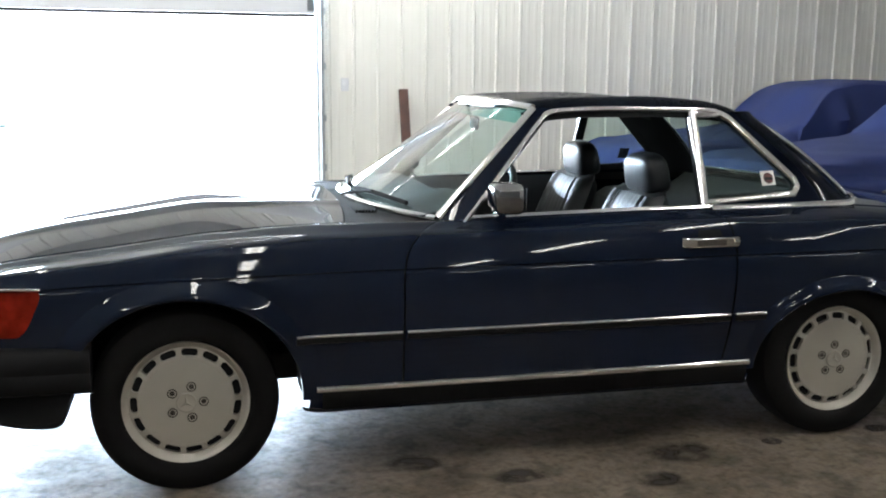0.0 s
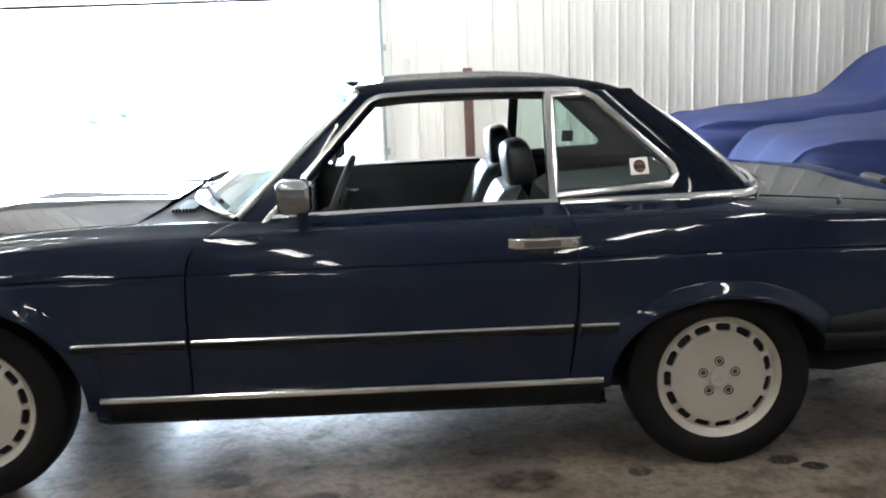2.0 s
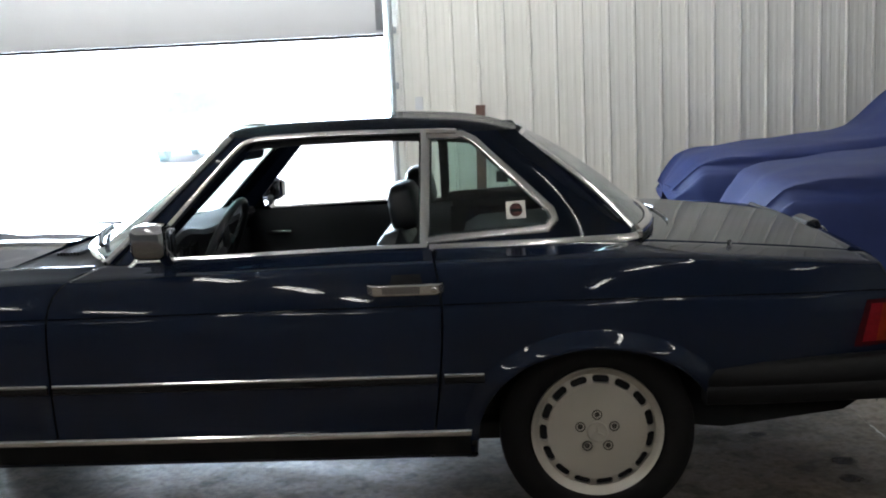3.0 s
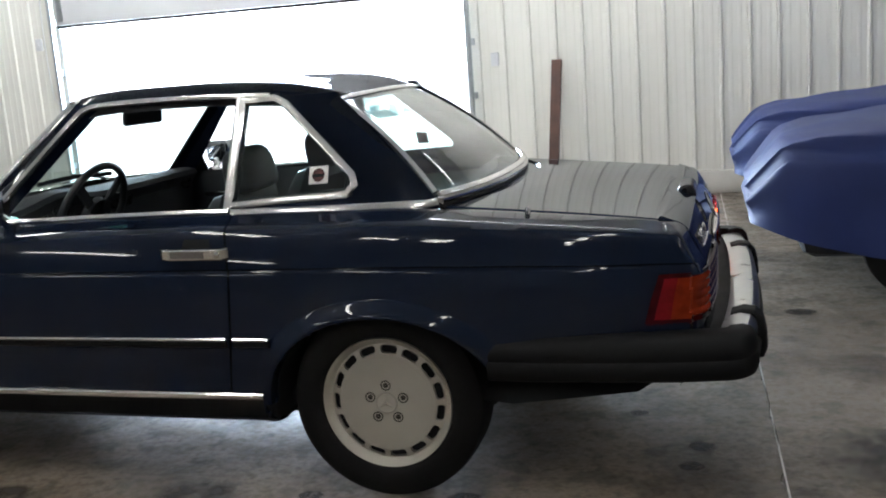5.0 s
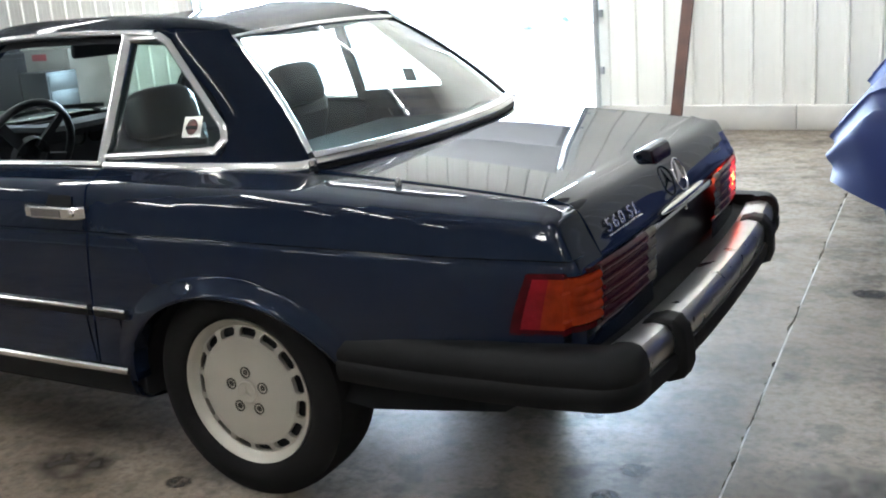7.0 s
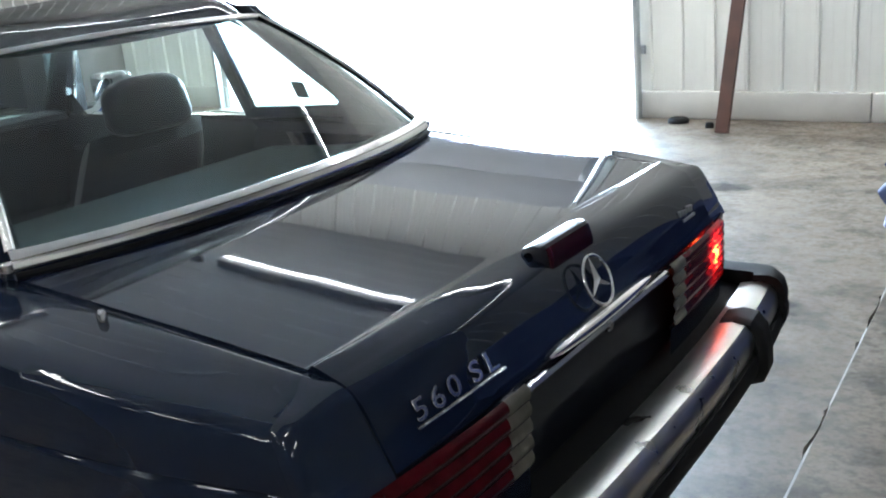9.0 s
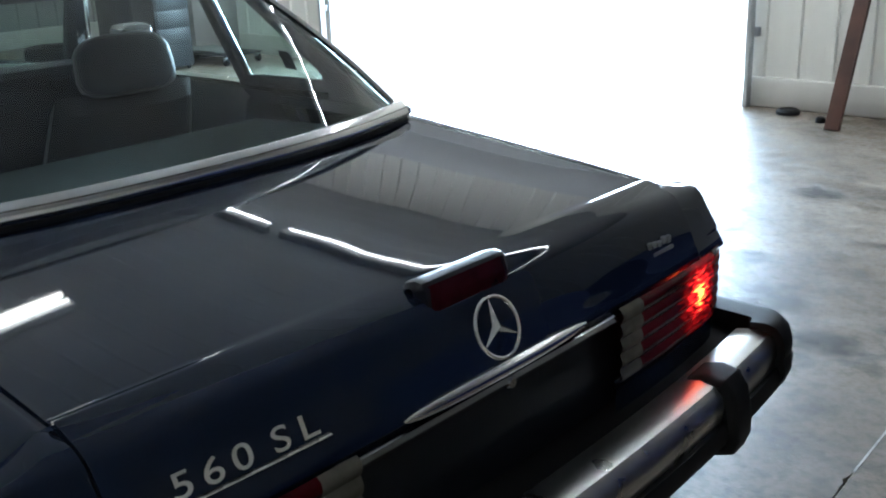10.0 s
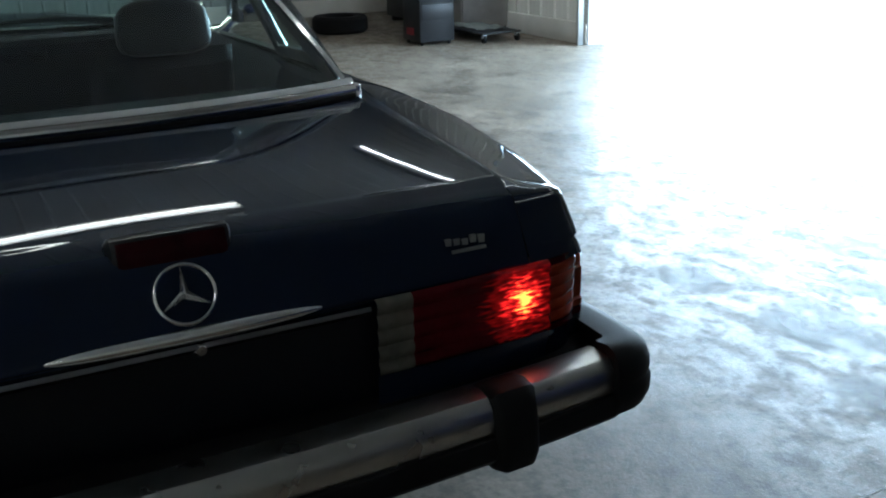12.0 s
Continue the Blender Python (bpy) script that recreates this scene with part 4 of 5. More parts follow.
def lamp_piece(name, material, a, b, s, label, z0=0.552, z1=0.697, ribs=True, lift=0.0):
    """A ribbed piece of a tail lamp along the plan line from step a to b."""
    bm = bmesh.new()
    rows = []
    n = 30
    for k in range(n + 1):
        z = z0 + (z1 - z0) * k / n
        row = []
        for i in range(a, b + 1):
            p = plan[i]
            t = (plan[min(i + 1, len(plan) - 1)] - plan[max(i - 1, 0)]).normalized()
            o = Vector((-t.y, t.x, 0)) * -1
            if o.x < 0 and o.y < 0:
                o = -o
            rear = min(1, max(0, (p.x - 3.37) / 0.05))
            rib = 0.0058 * abs(math.sin(k / n * math.pi * 5)) * rear if ribs else 0
            edge = -0.005 if k in (0, n) else 0
            q = p + Vector((abs(o.x), abs(o.y), 0)) * (rib + edge + lift)
            lean = 0.043 * max(0.0, (z - 0.552) / 0.145) ** 1.2 * max(0, 1 - i / 22)
            xx = q.x + lean
            row.append((xx, s * (max(q.y - lean * 0.25, side_y(xx, z) + 0.006) if xx < 3.375 else q.y), z))
        rows.append(row)
    sheet(bm, rows)
    return part(name, bm, material, car, label)


for s in (-1, 1):
    for z0, z1, a, b in ((0.552, 0.566, 0, 30), (0.684, 0.697, 0, 30), (0.566, 0.684, 0, 3)):
        lamp_piece("lens_border", RED, a, b, s, "dark red moulded lens border", z0, z1, False, 0.001)
    lamp_piece("side_marker", SIDERED, 3, 8, s, "red side marker lens", 0.566, 0.684)
    lamp_piece("turn_lens", AMBER, 8, 30, s, "amber turn signal lens", 0.566, 0.684)
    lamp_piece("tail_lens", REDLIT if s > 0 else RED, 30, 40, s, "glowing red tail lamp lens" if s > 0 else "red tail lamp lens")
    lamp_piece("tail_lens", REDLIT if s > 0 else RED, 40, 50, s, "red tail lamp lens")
    lamp_piece("lamp_base", PAINT, 0, len(plan) - 1, s, "", 0.49, 0.556, False, -0.006)
    lamp_piece("reversing_lens", CLEAR, 50, len(plan) - 1, s, "white reversing lens")
    bm = bmesh.new()
    rows = []
    for z in steps(0.555, 0.70, 8):
        xe = curve([(0.555, -0.508), (0.575, -0.485), (0.63, -0.457), (0.69, -0.436), (0.70, -0.440)], z)
        rows.append([(x, s * (side_y(x, z) + 0.006 - (0.004 if i == 8 else 0)), z) for i, x in enumerate(steps(-0.80, xe, 8))])
    sheet(bm, rows)
    bmesh.ops.solidify(bm, geom=list(bm.faces), thickness=0.006)
    part("front_turn_lens", bm, lens_mat("orange_lens", (0.42, 0.03, 0.014)), car, "red-orange front turn lens")
    part("turn_lens_trim", sweep(bmesh.new(), [(x, s * (side_y(x, 0.707) + 0.003), 0.707) for x in steps(-0.80, -0.432, 8)], bar(0.010, 0.008), (0, s, 0.3)), CHROME, car, "thin chrome line over the lens")

# ---- boot lid fittings ----
def lamp_end(y, half):
    """Rounding towards the ends of the third brake lamp."""
    return math.sqrt(max(0.0, 1 - max(0, (abs(y) / half - 0.86) / 0.14) ** 2))


bm = bmesh.new()
rows = []
for y in steps(-0.100, 0.100, 28):
    e = lamp_end(y, 0.101)
    rows.append([(3.330 - 0.026 * e, y, 0.820), (3.330 - 0.012 * e, y, 0.832 + 0.012 * e), (3.330 + 0.012 * e, y, 0.833 + 0.019 * e), (3.330 + 0.026 * e, y, 0.832 + 0.018 * e), (3.330 + 0.034 * e, y, 0.830 + 0.012 * e), (3.330 + 0.039 * e, y, 0.820), (3.330 + 0.040 * e, y, 0.804)])
vs = sheet(bm, rows)
part("brake_lamp", bm, mat("lamp_housing", (0.005, 0.005, 0.008), 0.35, 0, 0.1, 5, coat=0.25, spec=0.15), lid, "dark housing of the third brake lamp")
bm = bmesh.new()
rows = []
for y in steps(-0.094, 0.094, 24):
    e = lamp_end(y, 0.095)
    rows.append([(3.340 + 0.024 * e, y, 0.830 + 0.0165 * e), (3.340 + 0.030 * e, y, 0.818 + 0.012 * e), (3.340 + 0.0335 * e, y, 0.821 - 0.002 * e), (3.340 + 0.0335 * e, y, 0.818 - 0.012 * e)])
sheet(bm, rows)
part("brake_lens", bm, lens_mat("dark_red_lens", (0.022, 0.002, 0.004)), lid, "dark red brake lens")
tilt = pose(3.408, 0, 0.762, 0, -23, 0)
bm = bmesh.new()
sweep(bm, [(0.004, 0.047 * math.cos(a), 0.047 * math.sin(a)) for a in steps(0, 2 * math.pi * 35 / 36, 35)], ringpts(0.0032, 8), (1, 0, 0), loop=True)
for k in range(3):
    a = math.pi / 2 + k * 2 * math.pi / 3
    d, w = Vector((0, math.cos(a), math.sin(a))), Vector((0, -math.sin(a), math.cos(a)))
    f = Vector((0.004, 0, 0))
    tip, c1, c2, top = d * 0.047 + f, w * 0.0075 + f * 0.2, w * -0.0075 + f * 0.2, Vector((0.010, 0, 0))
    v = [bm.verts.new(q) for q in (tip, c1, top, c2)]
    bm.faces.new((v[0], v[1], v[2]))
    bm.faces.new((v[0], v[2], v[3]))
bmesh.ops.transform(bm, matrix=tilt @ pose(0.008, 0, 0), verts=bm.verts)
part("badge_ring", bm, CHROME, lid, "chrome round three-spoked badge", sharp=20)
bm = bmesh.new()
rows = []
for y in steps(-0.218, 0.218, 36):
    q = abs(y) / 0.218
    h = 0.0125 * math.sqrt(max(0.03, 1 - q ** 3.2))
    cx, cz = 3.430 - 0.004 * q * q, 0.702
    rows.append([(cx + 0.9 * h * math.cos(a) + 0.004, y, cz + h * math.sin(a)) for a in steps(0, 2 * math.pi * 15 / 16, 15)])
vs = sheet(bm, rows, closed=True)
bm.faces.new(vs[0])
bm.faces.new(vs[-1])
part("boot_handle", bm, CHROME, lid, "long chrome boot handle")
part("boot_lock", lathe(bmesh.new(), [(0.012, 0), (0.012, 0.012), (0.008, 0.016), (0.001, 0.016)], 16, pose(3.422, 0.012, 0.674, 0, 0, 90)), DARKCHROME, lid, "chrome boot lock")
bm = bmesh.new()
sheet(bm, [[(3.423, y, 0.688), (3.433, y, 0.685), (3.437, y, 0.678), (3.432, y, 0.670), (3.415, y, 0.667)] for y in steps(-0.305, 0.305, 20)])
part("plate_lamp_lip", bm, DARKCHROME, lid, "dull bright strip under the boot handle")


def letters(name, text, size, m, material, parent, label=""):
    cu = bpy.data.curves.new(name, "FONT")
    cu.body, cu.size, cu.extrude, cu.bevel_depth, cu.space_character = text, size, 0.002, 0.0004, 1.2
    ob = bpy.data.objects.new(name, cu)
    me = bpy.data.meshes.new_from_object(ob)
    bpy.data.objects.remove(ob)
    me.transform(m)
    me.materials.append(material)
    out = new(name, me)
    out.parent = parent
    out["label"] = label
    return out


BADGE = pose(3.4045, -0.564, 0.740, 66, 0, 87.5)
for k, ch in enumerate("560SL"):
    letters("badge_letter", ch, 0.047, BADGE @ Matrix.Translation((0.0415 * k + (0.016 if k > 2 else 0), 0, 0)) @ Matrix.Diagonal((1.32, 0.96, 1, 1)), CHROME, lid, "chrome letter " + ch)
part("badge_underline", sweep(bmesh.new(), [(3.4040, -0.565, 0.731), (3.4090, -0.45, 0.731), (3.4125, -0.335, 0.731)], bar(0.004, 0.005), (1, 0, 0)), CHROME, lid, "chrome bar under the lettering")
bm = bmesh.new()
for k in range(5):
    box(bm, 3.388, 3.3975, 0.47 + 0.017 * k, 0.482 + 0.017 * k, 0.748 + 0.003 * (k % 2), 0.764 - 0.002 * (k % 3))
box(bm, 3.396, 3.4035, 0.48, 0.55, 0.738, 0.744)
part("dealer_badge", bm, mat("silver_script", (0.22, 0.22, 0.21), 0.45, 0.3), lid, "small silver script badge, unreadable", smooth=False)
for s in (-1,):
    part("deck_knob", lathe(bmesh.new(), [(0.008, -0.005), (0.008, 0.012), (0.005, 0.017), (0.001, 0.018)], 12, pose(2.90, s * 0.672, 0.862, -90, 0, 0)), DARKCHROME, car, "small dull chrome knob")

# ---- wheels ----


def wheel(xw, s):
    hub = empty("wheel", "", "")
    for k in ("label", "category"):
        if k in hub:
            del hub[k]
    hub.parent = car
    hub.matrix_basis = pose(xw, s * 0.735, HUBZ) @ (Matrix() if s < 0 else pose(0, 0, 0, 0, 0, 180))
    tyre = [(0.203, -0.085), (0.215, -0.098), (0.25, -0.104), (0.285, -0.098), (0.303, -0.082), (0.309, -0.05), (0.310, 0), (0.309, 0.05), (0.303, 0.082), (0.285, 0.098), (0.25, 0.104), (0.228, 0.101), (0.216, 0.095), (0.2095, 0.084), (0.206, 0.06)]
    part("tyre", lathe(bmesh.new(), tyre, 64), TYRE, hub, "black tyre")
    bm = bmesh.new()
    lathe(bm, [(0.1885, 0.050), (0.186, 0.066)], 60)
    lathe(bm, [(0.186, 0.066), (0.192, 0.072), (0.196, 0.081), (0.203, 0.087), (0.208, 0.090), (0.2085, 0.084), (0.2085, 0.07)], 60)
    n = 15
    # slotted band: two solid rings joined by fifteen webs with rounded openings between them
    sub = 16
    radii = [0.145, 0.154, 0.1575, 0.1610, 0.170, 0.1775, 0.1815, 0.186]
    total = n * sub
    grid = []
    for r in radii:
        grid.append([(r * math.cos(2 * math.pi * (i + 0.5) / total), r * math.sin(2 * math.pi * (i + 0.5) / total)) for i in range(total)])

    def face_y(r):
        return -(0.078 - 0.012 * max(0, (r - 0.155) / 0.03))
    front = [[bm.verts.new((x, face_y(r), z)) for x, z in row] for r, row in zip(radii, grid)]
    back = [[bm.verts.new((x, face_y(r) + 0.014, z)) for x, z in row] for r, row in zip(radii, grid)]

    def opened(k, i):
        u = (i % sub + 0.5) / sub
        lo, hi = (0.20, 0.80) if k in (2, 5) else (0.12, 0.88)
        return 2 <= k <= 5 and lo < u < hi
    for k in range(len(radii) - 1):
        for i in range(total):
            j = (i + 1) % total
            if opened(k, i):
                continue
            bm.faces.new((front[k][i], front[k][j], front[k + 1][j], front[k + 1][i]))
            if opened(k, (i + 1) % total):
                bm.faces.new((front[k][j], back[k][j], back[k + 1][j], front[k + 1][j]))
            if opened(k, (i - 1) % total):
                bm.faces.new((front[k][i], front[k + 1][i], back[k + 1][i], back[k][i]))
            if k + 1 < len(radii) - 1 and opened(k + 1, i):
                bm.faces.new((front[k + 1][i], front[k + 1][j], back[k + 1][j], back[k + 1][i]))
            if k > 0 and opened(k - 1, i):
                bm.faces.new((front[k][j], front[k][i], back[k][i], back[k][j]))
    lathe(bm, [(0.145, 0.078), (0.12, 0.0805), (0.09, 0.082), (0.058, 0.0828), (0.034, 0.083)], 60)
    bmesh.ops.remove_doubles(bm, verts=bm.verts, dist=1e-5)
    rim = part("rim", bm, ALLOY, hub, "silver alloy wheel with fifteen rounded slots", sharp=30)
    bm = bmesh.new()
    lathe(bm, [(0.034, 0.080), (0.034, 0.087), (0.030, 0.0895), (0.026, 0.0885), (0.001, 0.0885)], 32)
    for k in range(3):
        a = math.pi / 2 + k * 2 * math.pi / 3
        d, w = Vector((math.cos(a), 0, math.sin(a))), Vector((-math.sin(a), 0, math.cos(a)))
        v = [bm.verts.new(q) for q in (d * 0.029 + Vector((0, -0.0895, 0)), w * 0.006 + Vector((0, -0.089, 0)), Vector((0, -0.093, 0)), w * -0.006 + Vector((0, -0.089, 0)))]
        bm.faces.new((v[0], v[1], v[2]))
        bm.faces.new((v[0], v[2], v[3]))
    part("centre_cap", bm, ALLOY, hub, "silver centre cap with a three-spoked badge", sharp=15)
    for k in range(5):
        a = math.radians((90 if xw > 1 else 72) + 72 * k)
        part("wheel_bolt", lathe(bmesh.new(), [(0.0165, 0.080), (0.0165, 0.0848), (0.0130, 0.0848), (0.0125, 0.077), (0.0085, 0.077), (0.0085, 0.083), (0.001, 0.083)], 14, Matrix.Translation((0.056 * math.cos(a), 0, 0.056 * math.sin(a)))), mat("bolt_steel", (0.06, 0.055, 0.048), 0.45, 0.8) if k == 0 and xw == 0 and s < 0 else bpy.data.materials["bolt_steel"], hub, "recessed wheel bolt")
    part("brake_disc", lathe(bmesh.new(), [(0.03, 0.045), (0.187, 0.045), (0.189, 0.0)], 32), BLACK, hub)
    return hub


for xw in (0.0, WB):
    for s in (-1, 1):
        wheel(xw, s)

# ---- the roadster's fittings ----
for s in (-1, 1):
    # door handle, with a raised black plate painting in its recess's dark
    y = side_y(1.88, 0.79)
    bm = bmesh.new()
    rows = []
    for f in steps(0, 1, 8):
        half = 0.056 - 0.012 * f
        rows.append([(1.877 + q * half, s * (side_y(1.877 + q * half, 0.785 + 0.05 * f) + 0.0055 - 0.004 * (1 - q * q) * math.sin(math.pi * f)), 0.785 + 0.05 * f) for q in steps(-1, 1, 12)])
    sheet(bm, rows)
    part("recess_plate", bm, RUBBER, car, "black finger recess")
    line = [(x, s * (y + 0.006 + 0.020 * min(1, (x - 1.765) / 0.02, (1.985 - x) / 0.012)), 0.794) for x in (1.766, 1.772, 1.78, 1.80, 1.86, 1.92, 1.96, 1.97, 1.978, 1.984)]
    bm = sweep(bmesh.new(), line, [(-0.016, -0.004), (-0.018, 0.004), (-0.0165, 0.009), (-0.013, 0.011), (0.013, 0.011), (0.0165, 0.009), (0.018, 0.004), (0.016, -0.004)], (0, s, 0))
    handle = part("door_handle", bm, CHROME, car, "chrome pull-out door handle", sharp=25)
    grip = [(x, s * (y + 0.0265), 0.794) for x in (1.806, 1.812, 1.83, 1.90, 1.916, 1.922)]
    part("grip_insert", sweep(bmesh.new(), grip, [(-0.0115, 0.0), (-0.0105, 0.0118), (0.0105, 0.0118), (0.0115, 0.0)], (0, s, 0)), DARKCHROME, handle, "dull grip face")
    part("door_lock", lathe(bmesh.new(), [(0.010, 0.0), (0.010, 0.006), (0.007, 0.008), (0.001, 0.008)], 14, pose(1.966, s * (y + 0.034), 0.794, 0, 0, 0 if s < 0 else 180)), CHROME, car, "chrome lock barrel")
    # mirror on the door
    bm = boxed(1.040, 1.150, -0.062, 0.062, 0.915, 1.022, bevel=0.026, seg=4)
    for v in bm.verts:
        v.co.x += 0.10 * (v.co.z - 0.915) * -0.5
        v.co.y = s * (0.842 + v.co.y) if s < 0 else 0.842 + v.co.y
    m = part("door_mirror", bm, DARKCHROME, car, "chrome door mirror")
    part("mirror_glass", boxed(1.1495, 1.153, *sorted((s * 0.80, s * 0.885)), 0.93, 1.005, bevel=0.001), mat("mirror_silver", (0.35, 0.37, 0.40), 0.03, 1.0, 0.02, 3, rvary=0.01) if s < 0 else bpy.data.materials["mirror_silver"], m, "mirror glass")
    bm = bmesh.new()
    sweep(bm, [(1.10, s * 0.70, 0.885), (1.105, s * 0.745, 0.892), (1.10, s * 0.79, 0.925), (1.095, s * 0.82, 0.95)], ringpts(0.020, 10), (1, 0, 0))
    part("mirror_foot", bm, CHROME, m, "chrome mirror foot")
    # triangle at the door glass's front corner
    bm = bmesh.new()
    tri = [(0.99, 0.872), (1.09, 0.878), (1.08, 0.978)]
    v = [bm.verts.new((x, s * (gh_y(x, z) - 0.002), z)) for x, z in tri]
    bm.faces.new(v)
    bmesh.ops.solidify(bm, geom=list(bm.faces), thickness=0.012)
    part("mirror_triangle", bm, RUBBER, car, "black corner piece of the door window")
    # wiper: a blade lying just above the screen's foot, and its arm
    def on_screen(yy, up):
        k = (yy + 0.69) / 1.38 * 28
        i = max(0, min(27, int(k)))
        foot_at = Vector(WS_BASE[i]).lerp(Vector(WS_BASE[i + 1]), k - i)
        top_at = Vector(WS_TOP[i]).lerp(Vector(WS_TOP[i + 1]), k - i)
        return foot_at.lerp(top_at, up) + Vector((-0.011, 0, 0.011))
    ya, yb2 = (-0.10, -0.54) if s < 0 else (0.42, 0.0)
    blade = [on_screen(ya + (yb2 - ya) * f, 0.055 + 0.02 * math.sin(math.pi * f)) for f in steps(0, 1, 12)]
    wp = part("wiper", sweep(bmesh.new(), blade, [(-0.004, -0.009), (-0.010, 0.002), (-0.004, 0.009), (0.004, 0.009), (0.010, 0.002), (0.004, -0.009)], (-0.6, 0, 0.8)), RUBBER, car, "black wiper blade")
    arm = [on_screen(ya + 0.03, -0.02), on_screen(ya * 0.8 + yb2 * 0.2, 0.045), blade[6] + Vector((-0.008, 0, 0.008))]
    part("arm", sweep(bmesh.new(), smooth_line(arm, 5), ringpts(0.006, 6), (-0.6, 0, 0.8)), RUBBER, wp, "black wiper arm")
    part("washer_jet", lathe(bmesh.new(), [(0.010, -0.004), (0.010, 0.008), (0.004, 0.014), (0.001, 0.014)], 10, pose(0.47, s * 0.26, 0.893, -90, 0, 0)), CHROME, car, "small chrome washer jet")
    # seam line where the hood meets the fender, dark
    bm = bmesh.new()
    sheet(bm, [[(x, s * (curve(YB, x) - 0.012), curve(ZB, x) - 0.022) for x in steps(-0.8, 0.9, 24)], [(x, s * (curve(YB, x) + 0.008), curve(ZB, x) - 0.014) for x in steps(-0.8, 0.9, 24)]])
    part("hood_seam", bm, BLACK, car)

# window stickers
zs = [(2.194, 0.971), (2.258, 0.973), (2.256, 1.027), (2.194, 1.025)]
bm = bmesh.new()
bm.faces.new([bm.verts.new((x, -(gh_y(x, z) - 0.004), z)) for x, z in zs])
part("window_sticker", bm, mat("sticker_white", (0.75, 0.74, 0.70), 0.5), car, "white square window sticker")
bm = bmesh.new()
c = (2.226, 0.999)
bm.faces.new([bm.verts.new((c[0] + 0.021 * math.cos(a), -(gh_y(c[0], c[1] + 0.021 * math.sin(a)) - 0.0015), c[1] + 0.021 * math.sin(a))) for a in steps(0, 2 * math.pi * 23 / 24, 23)])
part("sticker_disc", bm, mat("sticker_red", (0.11, 0.03, 0.026), 0.5, 0, 0.6, 45), car, "dark red round print")
bm = bmesh.new()
bm.faces.new([bm.verts.new((x, -(gh_y(x, z) + 0.0005), z)) for x, z in ((2.206, 0.993), (2.246, 0.993), (2.246, 1.003), (2.206, 1.003))])
part("sticker_bar", bm, BLACK, car, "black bar across the print")
bm = bmesh.new()
bm.faces.new([bm.verts.new((x, gh_y(x, z) - 0.012, z)) for x, z in ((2.163, 0.972), (2.214, 0.970), (2.214, 1.022), (2.163, 1.024))])
part("window_sticker", bm, mat("sticker_grey", (0.05, 0.06, 0.07), 0.6), car, "small dark square window sticker")

# ---- cabin ----
part("cabin_floor", boxed(0.55, 2.45, -0.68, 0.68, 0.24, 0.30, bevel=0.01), TRIM, car, "dark cabin floor")
bm = bmesh.new()
rows = []
for y in steps(-0.66, 0.66, 20):
    hood = 0.035 * math.exp(-((y + 0.36) / 0.17) ** 2)
    rows.append([(0.72 + 0.1 * (abs(y) / 0.66) ** 2, y, 0.885), (0.90, y, 0.905 + hood * 0.5), (1.00, y, 0.915 + hood), (1.045, y, 0.905 + hood), (1.055, y, 0.885 + hood), (1.02, y, 0.84), (1.03, y, 0.72), (1.0, y, 0.58), (0.9, y, 0.52)])
sheet(bm, rows)
part("dashboard", bm, TRIM, car, "black padded dashboard")
for y, r in ((-0.45, 0.045), (-0.35, 0.055), (-0.25, 0.045), (0.0, 0.035), (0.09, 0.035), (0.58, 0.035)):
    part("dial", lathe(bmesh.new(), [(r, 0.0), (r, 0.012), (r * 0.9, 0.014), (r * 0.88, 0.006), (0.001, 0.006)], 20, pose(1.028, y, 0.86 if y < -0.2 else 0.855, 0, 0, 90)), mat("dial_black", (0.02, 0.02, 0.022), 0.25) if y == -0.45 else bpy.data.materials["dial_black"], car, "round instrument with a dark face")
wheel_m = pose(1.172, -0.36, 0.852, 0, -66, 0)
bm = bmesh.new()
sweep(bm, [(0.198 * math.cos(a), 0.198 * math.sin(a), 0) for a in steps(0, 2 * math.pi * 47 / 48, 47)], ringpts(0.014, 10), (0, 0, 1), loop=True)
bmesh.ops.transform(bm, matrix=wheel_m, verts=bm.verts)
sw = part("steering_wheel", bm, LEATHER, car, "black leather steering wheel")
bm = bmesh.new()
for a in (0.25, math.pi - 0.25, math.pi * 1.25, math.pi * 1.75):
    sweep(bm, [(0.04 * math.cos(a), 0.04 * math.sin(a), -0.02), (0.19 * math.cos(a), 0.19 * math.sin(a), 0)], [(-0.018, -0.005), (-0.018, 0.005), (0.018, 0.005), (0.018, -0.005)], (0, 0, 1))
lathe(bm, [(0.075, -0.03), (0.075, -0.005), (0.06, 0.008), (0.001, 0.01)], 24, pose(0, 0, 0, -90, 0, 0))
bmesh.ops.transform(bm, matrix=wheel_m @ pose(0, 0, 0, 0, 0, 90), verts=bm.verts)
part("wheel_spokes", bm, TRIM, sw, "black four-spoke centre")
part("steering_column", sweep(bmesh.new(), [(1.17, -0.36, 0.83), (0.95, -0.36, 0.72)], ringpts(0.035, 10), (0, 1, 0)), TRIM, car)
bm = boxed(-0.014, 0.012, -0.105, 0.105, -0.032, 0.030, bevel=0.0125, seg=4)
for v in bm.verts:
    v.co.z -= 0.10 * abs(v.co.y) ** 1.6 if v.co.z > 0 else -0.16 * abs(v.co.y) ** 1.6
bmesh.ops.transform(bm, matrix=pose(1.215, 0.0, 1.187, 0, 8, -12), verts=bm.verts)
rm = part("interior_mirror", bm, TRIM, car, "black interior mirror")
part("mirror_stem", sweep(bmesh.new(), [(1.205, 0, 1.20), (1.19, 0, 1.24), (1.18, 0, 1.27)], ringpts(0.008, 8), (0, 1, 0)), CHROME, rm)


